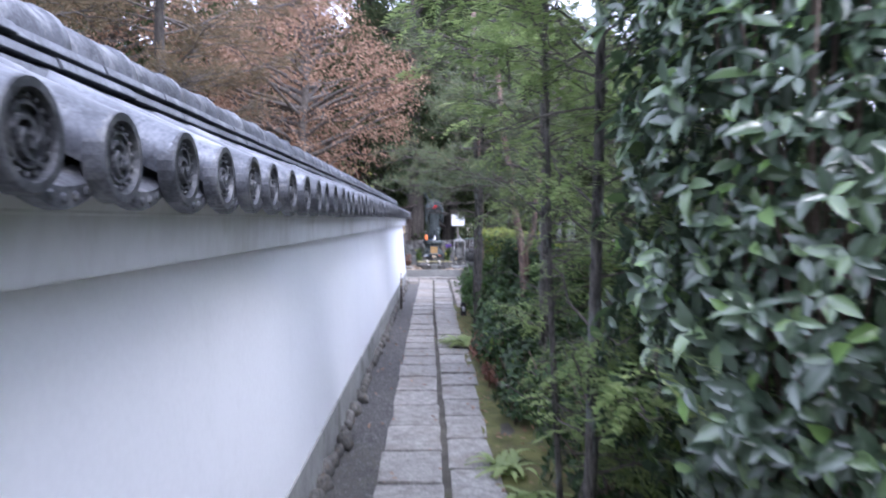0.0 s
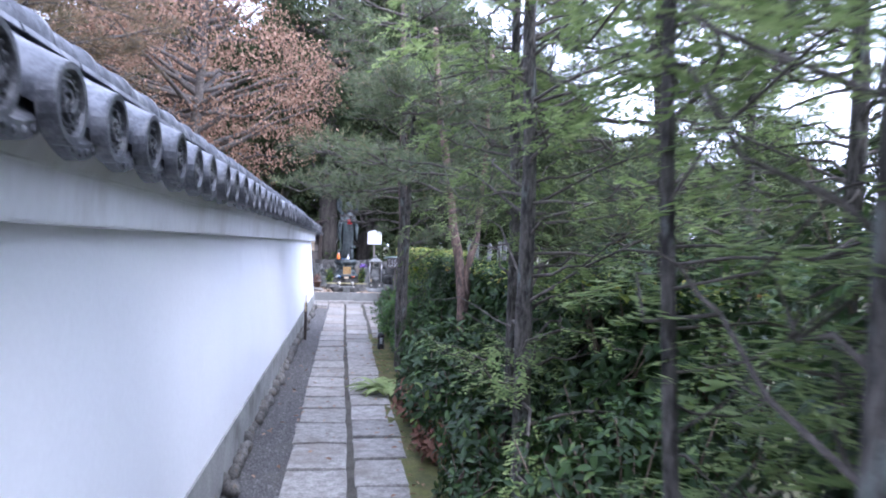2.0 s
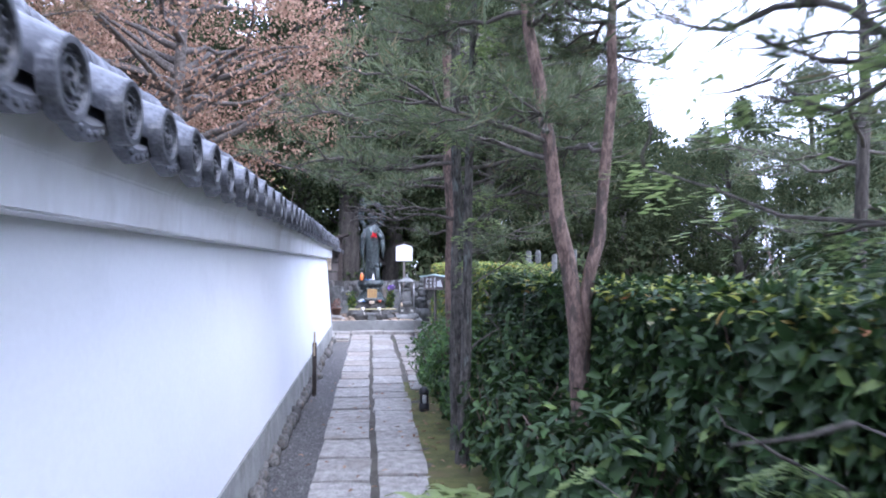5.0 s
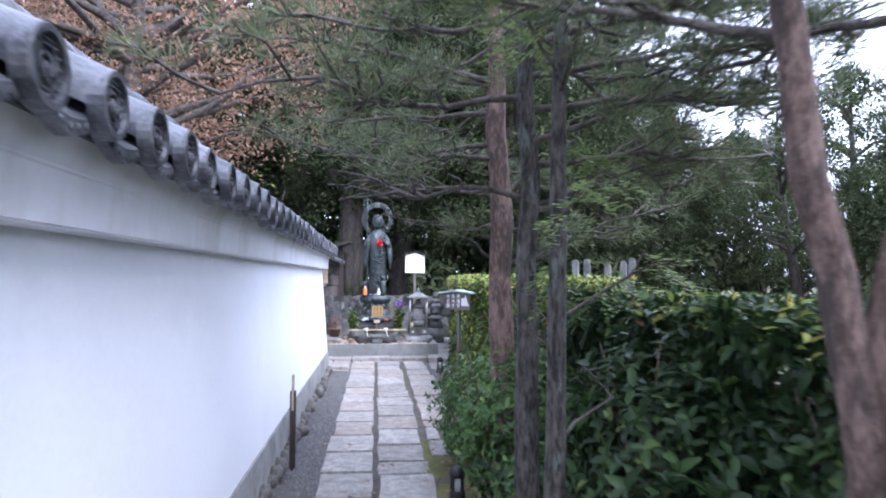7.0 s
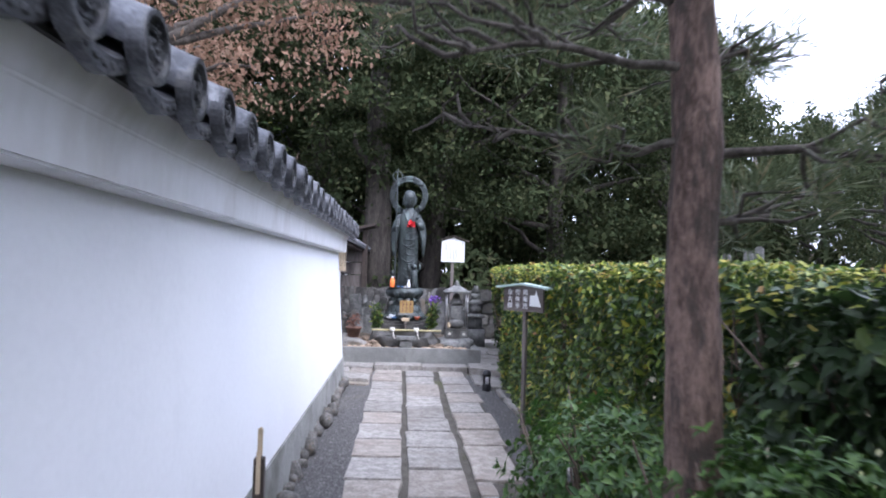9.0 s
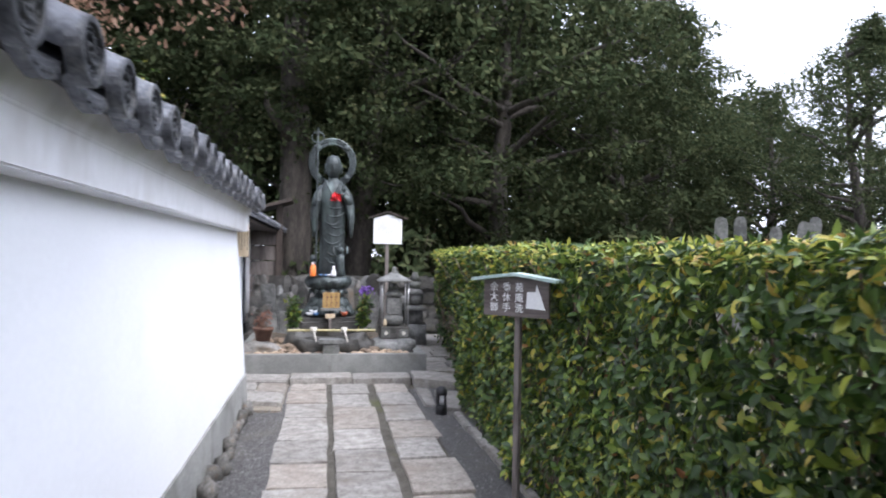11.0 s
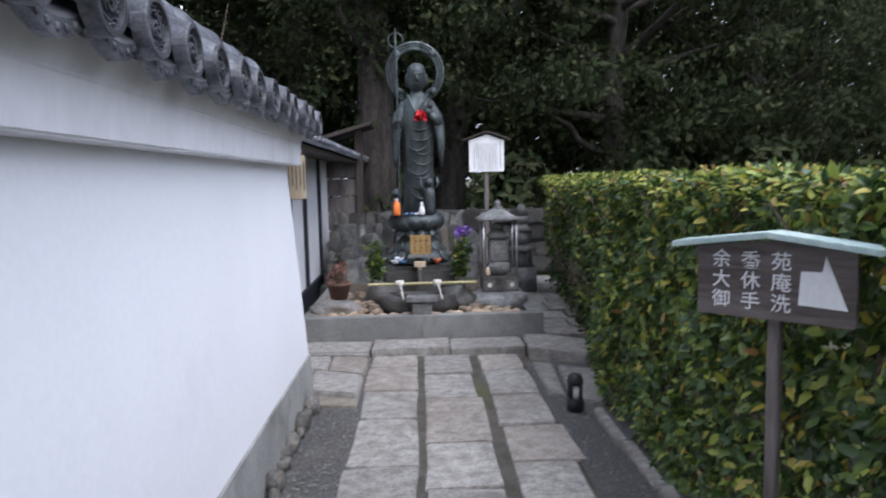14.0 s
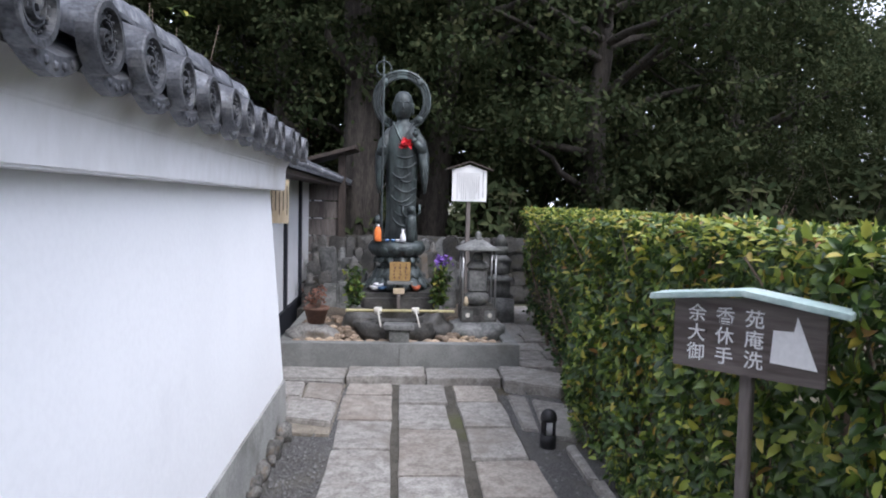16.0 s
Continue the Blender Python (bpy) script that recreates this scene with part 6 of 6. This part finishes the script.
def gravestones():
    gr = np.random.default_rng(17)
    terrace = thing("grave_terrace", "stepped earth terrace under the gravestones", "terrace", kind="structure")
    for r, z in enumerate((0.24, 0.36, 0.5, 0.64)):
        part("step", box(-1.1, 1.12, 20.6 + 0.36 * r, 20.6 + 0.36 * (r + 1) - 0.004, -0.05, z - 0.02, 0.01), WET_ROCK, terrace)
    for i in range(88):
        row = i // 22
        x = -1.0 + (i % 22) * 0.098 + gr.normal(0, 0.03)
        y = 20.72 + row * 0.36 + gr.normal(0, 0.05)
        if abs(x - 0.05) < 0.42 and y < 20.9:
            continue
        w, d, h = gr.uniform(0.1, 0.23), gr.uniform(0.08, 0.15), (0.24, 0.28, 0.32, 0.36)[row] * gr.uniform(0.7, 1.3)
        shape = int(gr.integers(4))
        if shape == 0:
            bm = box(-w / 2, w / 2, -d / 2, d / 2, 0, h, 0.015, 0.008, gr)
        elif shape == 1:
            r = w * 0.45
            bm = lathe([(r, 0), (r, h * 0.3), (r * 0.7, h * 0.32), (r * 0.95, h * 0.45), (r * 0.7, h * 0.58), (r * 1.15, h * 0.6), (r * 0.5, h * 0.74), (r * 0.55, h * 0.84), (r * 0.15, h)], 12)
        else:
            top = gr.uniform(0.7, 0.9)
            bm = prism([(-w / 2, 0), (w / 2, 0), (w / 2 * 0.95, h * top), (w / 3, h * (top + 1) / 2 + 0.02), (0, h), (-w / 3, h * (top + 1) / 2), (-w / 2 * 0.95, h * top)], "y", -d / 2, d / 2, 0.018)
        ob = part("gravestone", bm, (GRANITE, ROCK, WET_ROCK)[int(gr.integers(3))])
        ob.matrix_world = pose(x, y, (0.24, 0.36, 0.5, 0.64)[row] - 0.04, gr.normal(0, 5), gr.normal(0, 5), gr.normal(0, 18))
        tagged(ob, "small worn grey gravestone among others behind the statue", "gravestone", "gravestones behind the statue")
    for x, y, z, w, h in ((-0.46, 20.5, 0.25, 0.34, 0.44), (-0.56, 20.3, 0.23, 0.15, 0.34), (0.6, 20.4, 0.25, 0.2, 0.58), (-0.68, 20.3, 0.25, 0.2, 0.3)):
        ob = part("gravestone", box(-w / 2, w / 2, -0.06, 0.06, 0, h, 0.02), GRANITE)
        ob.matrix_world = pose(x, y, z, gr.normal(0, 3), 0, gr.normal(0, 8))
        tagged(ob, "upright grey stone tablet beside the statue", "gravestone", "gravestones behind the statue")
    tower = thing("stone_pagoda", "weathered stacked stone pagoda beside the paving", "stone pagoda")
    for z0, z1, r0, r1, s in ((0.05, 0.35, 0.24, 0.23, 4), (0.35, 0.55, 0.17, 0.165, 4), (0.55, 0.63, 0.24, 0.1, 4), (0.63, 0.78, 0.11, 0.13, 12), (0.78, 0.86, 0.2, 0.09, 4), (0.86, 0.96, 0.08, 0.09, 12), (0.96, 1.1, 0.09, 0.03, 12)):
        part("tier", lathe([(r0, 0), (r1, z1 - z0 - 0.004)], s), GRANITE, tower).matrix_local = pose(1.28, 20.95, z0, 0, 0, 40)
    for x, y, h in ((2.56, 15.14, 1.67), (2.72, 15.18, 1.68), (2.98, 15.22, 1.62), (3.2, 15.2, 1.66), (3.29, 15.3, 1.7)):
        ob = part("grave_marker", prism([(-0.04, 0), (0.04, 0), (0.04, h - 0.05), (0.025, h - 0.01), (-0.025, h - 0.01), (-0.04, h - 0.05)], "y", -0.03, 0.03, 0.008), GRANITE)
        ob.matrix_world = pose(x, y, -0.03, 0, gr.normal(0, 1), -35)
        tagged(ob, "narrow grey grave marker standing behind the hedge", "gravestone", "grave markers behind the hedge")


gravestones()


def back_terrace():
    t = thing("retaining_wall", "dark mossy dry-stone retaining wall behind the gravestones", "stone wall", kind="structure")
    gr = np.random.default_rng(19)
    meshes = []
    for _ in range(5):
        first = part("wall_stone", box(-0.46, 0.46, -0.3, 0.3, -0.36, 0.36, 0.09, 0.07, gr), WET_ROCK)
        meshes.append(first.data)
        bpy.data.objects.remove(first)
    for row in range(4):
        for i in range(17):
            ob = new("wall_stone", meshes[(i * 2 + row) % 5])
            ob.parent = t
            s = gr.uniform(0.34, 0.44)
            ob.matrix_local = pose(-3.2 + i * 0.33 + 0.16 * (row % 2), 22.9 + gr.normal(0, 0.03), 0.12 + row * 0.24, gr.normal(0, 6), gr.normal(0, 6), gr.normal(0, 8)) @ Matrix.Diagonal((s, s, s * 0.8, 1))
    part("backing", box(-3.4, 2.4, 22.95, 23.1, -0.1, 0.95), WET_ROCK, t)


back_terrace()


def side_building():
    b = thing("side_building", "low white-walled temple building with dark posts and a tiled eave", "building", kind="structure")
    x = -1.2
    part("wall_panel", box(x - 0.2, x, 17.6, 24.0, 0.2, 1.7), PLASTER, b, "white plaster panels")
    part("sill", box(x - 0.22, x + 0.03, 17.55, 24.05, 0.0, 0.26, 0.005), NAVY_POST, b, "dark base board")
    for y in (17.7, 18.55, 19.4, 20.3, 21.4, 22.6, 23.95):
        part("post", box(x - 0.02, x + 0.035, y - 0.045, y + 0.045, 0.262, 1.7, 0.004), NAVY_POST, b)
    part("eave_soffit", prism([(x - 0.3, 1.72), (x + 0.42, 1.66), (x + 0.42, 1.7), (x - 0.3, 2.0)], "y", 17.4, 24.6), TIMBER_DARK, b, "dark timber soffit")
    part("roof", prism([(x + 0.46, 1.7), (x + 0.46, 1.74), (x - 0.6, 2.2), (x - 1.7, 1.74), (x - 1.7, 1.68), (x - 0.6, 2.12)], "y", 17.3, 24.8, 0.006), TILE, b, "grey tiled roof")
    rib = None
    for i in range(36):
        y = 17.4 + 0.21 * i
        if rib is None:
            v, f = tube_np([(0.47, 0, 1.745), (-0.6, 0, 2.21)], (0.045, 0.045), 8)
            rib = np_mesh("roof_rib", v, f, TILE, b, True)
            ob = rib
        else:
            ob = new("roof_rib", rib.data)
            ob.parent = b
        ob.matrix_local = pose(x, y, 0)
    n = thing("paper_notice", "tan wooden notice plate with handwritten lines on the building corner", "notice")
    part("plate", box(-0.85, -0.71, 17.5, 17.52, 1.3, 1.6, 0.003), PALE_WOOD, n)
    for i in range(5):
        part("lettering", box(-0.826 + 0.026 * i, -0.82 + 0.026 * i, 17.496, 17.4985, 1.36 + 0.03 * (i % 2), 1.56), INK, n)
    part("peg", box(-1.2, -0.71, 17.521, 17.54, 1.58, 1.6), TIMBER_DARK, n)
    shed = thing("garden_shed", "low dark timber shed with a sloping roof behind the gravestones", "shed")
    for i in range(7):
        part("board", box(-1.75, -0.72, 22.32, 22.35, 0.02 + 0.24 * i, 0.245 + 0.24 * i, 0.004), TIMBER, shed)
    for px in (-1.75, -0.75):
        part("post", box(px - 0.05, px + 0.05, 22.28, 22.38, -0.05, 1.86 + 0.28 * (px > -1), 0.006), TIMBER_DARK, shed)
    part("roof", prism([(-1.95, 1.76), (-0.55, 2.16), (-0.55, 2.21), (-1.95, 1.82)], "y", 22.05, 22.85, 0.006), TIMBER_DARK, shed, "dark sloping plank roof")
    far = thing("temple_building", "faded vermilion temple building among the trees", "building")
    part("wall", box(-9.0, -2.6, 33.0, 36.0, -0.1, 5.0), VERMILION, far)
    part("roof", prism([(32.4, 5.0), (34.5, 6.6), (36.6, 5.0)], "x", -9.6, -2.2), TILE, far)
    for i in range(6):
        part("beam", box(-9.05 + 1.2 * i, -8.9 + 1.2 * i, 32.94, 33.0, -0.1, 5.0), TIMBER_DARK, far)


side_building()

# stones along the foot of the wall
sr = np.random.default_rng(61)
foot_kinds = [stone_mesh("foot_stone", sr, 1.0, 0.8, 0.75, ROCK, 2, 0.2) for _ in range(6)]
y = -2.0
while y < 17.0:
    s = sr.uniform(0.09, 0.2)
    ob = new("foot_stone", foot_kinds[int(sr.integers(6))])
    ob.matrix_world = pose(WALL_X + 0.045 + sr.normal(0, 0.015), y, s * 0.22, sr.normal(0, 10), sr.normal(0, 10), 90 + sr.normal(0, 25)) @ Matrix.Diagonal((s, s * 0.75, s, 1))
    tagged(ob, "rough grey field stone at the foot of the wall", "stone", "stones along the wall foot")
    y += s * sr.uniform(0.85, 1.5)


def scattered_chips():
    """Loose gravel chips on the strips, uncountable."""
    g = np.random.default_rng(88)
    k = 9000
    y = g.uniform(1.0, 18.0, k)
    right = (g.random(k) < 0.2) & (y > 13.4)
    x = np.where(right, g.uniform(0.86, 1.1, k), g.uniform(-0.64, -0.33, k))
    c = np.stack((x, y, np.full(k, 0.002)), 1)
    s = g.uniform(0.005, 0.013, k)[:, None]
    base = np.array([(1, 0, 0), (-0.5, 0.87, 0), (-0.5, -0.87, 0), (0, 0, 1.0)])
    v = c[:, None, :] + base[None] * s[:, :, None] * g.uniform(0.6, 1.3, (k, 4, 1))
    f = np.array([[0, 1, 3], [1, 2, 3], [2, 0, 3]])[None] + (np.arange(k) * 4)[:, None, None]
    tagged(np_mesh("gravel_chips", v.reshape(-1, 3), f.reshape(-1, 3), CHIP), "loose grey gravel chips", "gravel", kind="stuff")
    k = 420
    y = g.uniform(2.0, 12.5, k)
    c = np.stack((g.uniform(0.4, 1.1, k), y, np.full(k, 0.025)), 1)
    m = g.random(k) < 0.25
    c[m, 0] = g.uniform(-0.62, 0.4, m.sum())
    c[m, 2] = 0.012
    tagged(np_mesh("fallen_leaves", *leaves(c, sphere_ways(k, g) * np.array((1, 1, 0.15)), np.array((0, 0, 1.0)) + g.normal(0, 0.2, (k, 3)), 0.05, 0.024), LEAF_BROWN), "scattered brown fallen leaves", "leaves", kind="stuff")


scattered_chips()

# understorey that closes the wood behind the gravestones
ur = np.random.default_rng(71)
thicket = bush(-1.0, 24.6, 2.6, 1.4, 2.2, 1200, 0.19, LEAF_FOREST, ur, "dark evergreen undergrowth at the edge of the wood", "undergrowth")
for x, y, turn, s in ((1.6, 24.2, 70, 1.0), (3.8, 24.0, 150, 0.9), (6.2, 24.6, 30, 1.1), (8.8, 25.4, 200, 1.2), (-3.4, 25.0, 310, 1.1), (11.6, 26.0, 100, 1.3), (14.5, 25.0, 10, 1.5), (18.5, 21.0, 70, 1.6), (3.0, 28.0, 40, 1.5), (0.0, 28.0, 20, 1.4), (6.5, 29.0, 0, 1.6), (-3.5, 29.0, 0, 1.5), (10.0, 31.0, 60, 1.7), (9.0, 17.5, 40, 0.9), (12.0, 13.0, 90, 1.1), (11.0, 8.0, 140, 1.2), (9.5, 3.0, 20, 1.2), (13.0, 19.5, 60, 1.3), (6.5, 12.0, 10, 0.7), (15.0, 1.0, 20, 1.6), (8.5, -2.5, 50, 1.5), (5.0, -4.5, 70, 1.5)):
    copy_thing(thicket, pose(x, y, -0.05, 0, 0, turn)).matrix_basis = pose(x, y, -0.05, 0, 0, turn) @ Matrix.Diagonal((s, s, s, 1))


# ---- pieces of the wall and the path ----
tiled_coping()
stone_path()
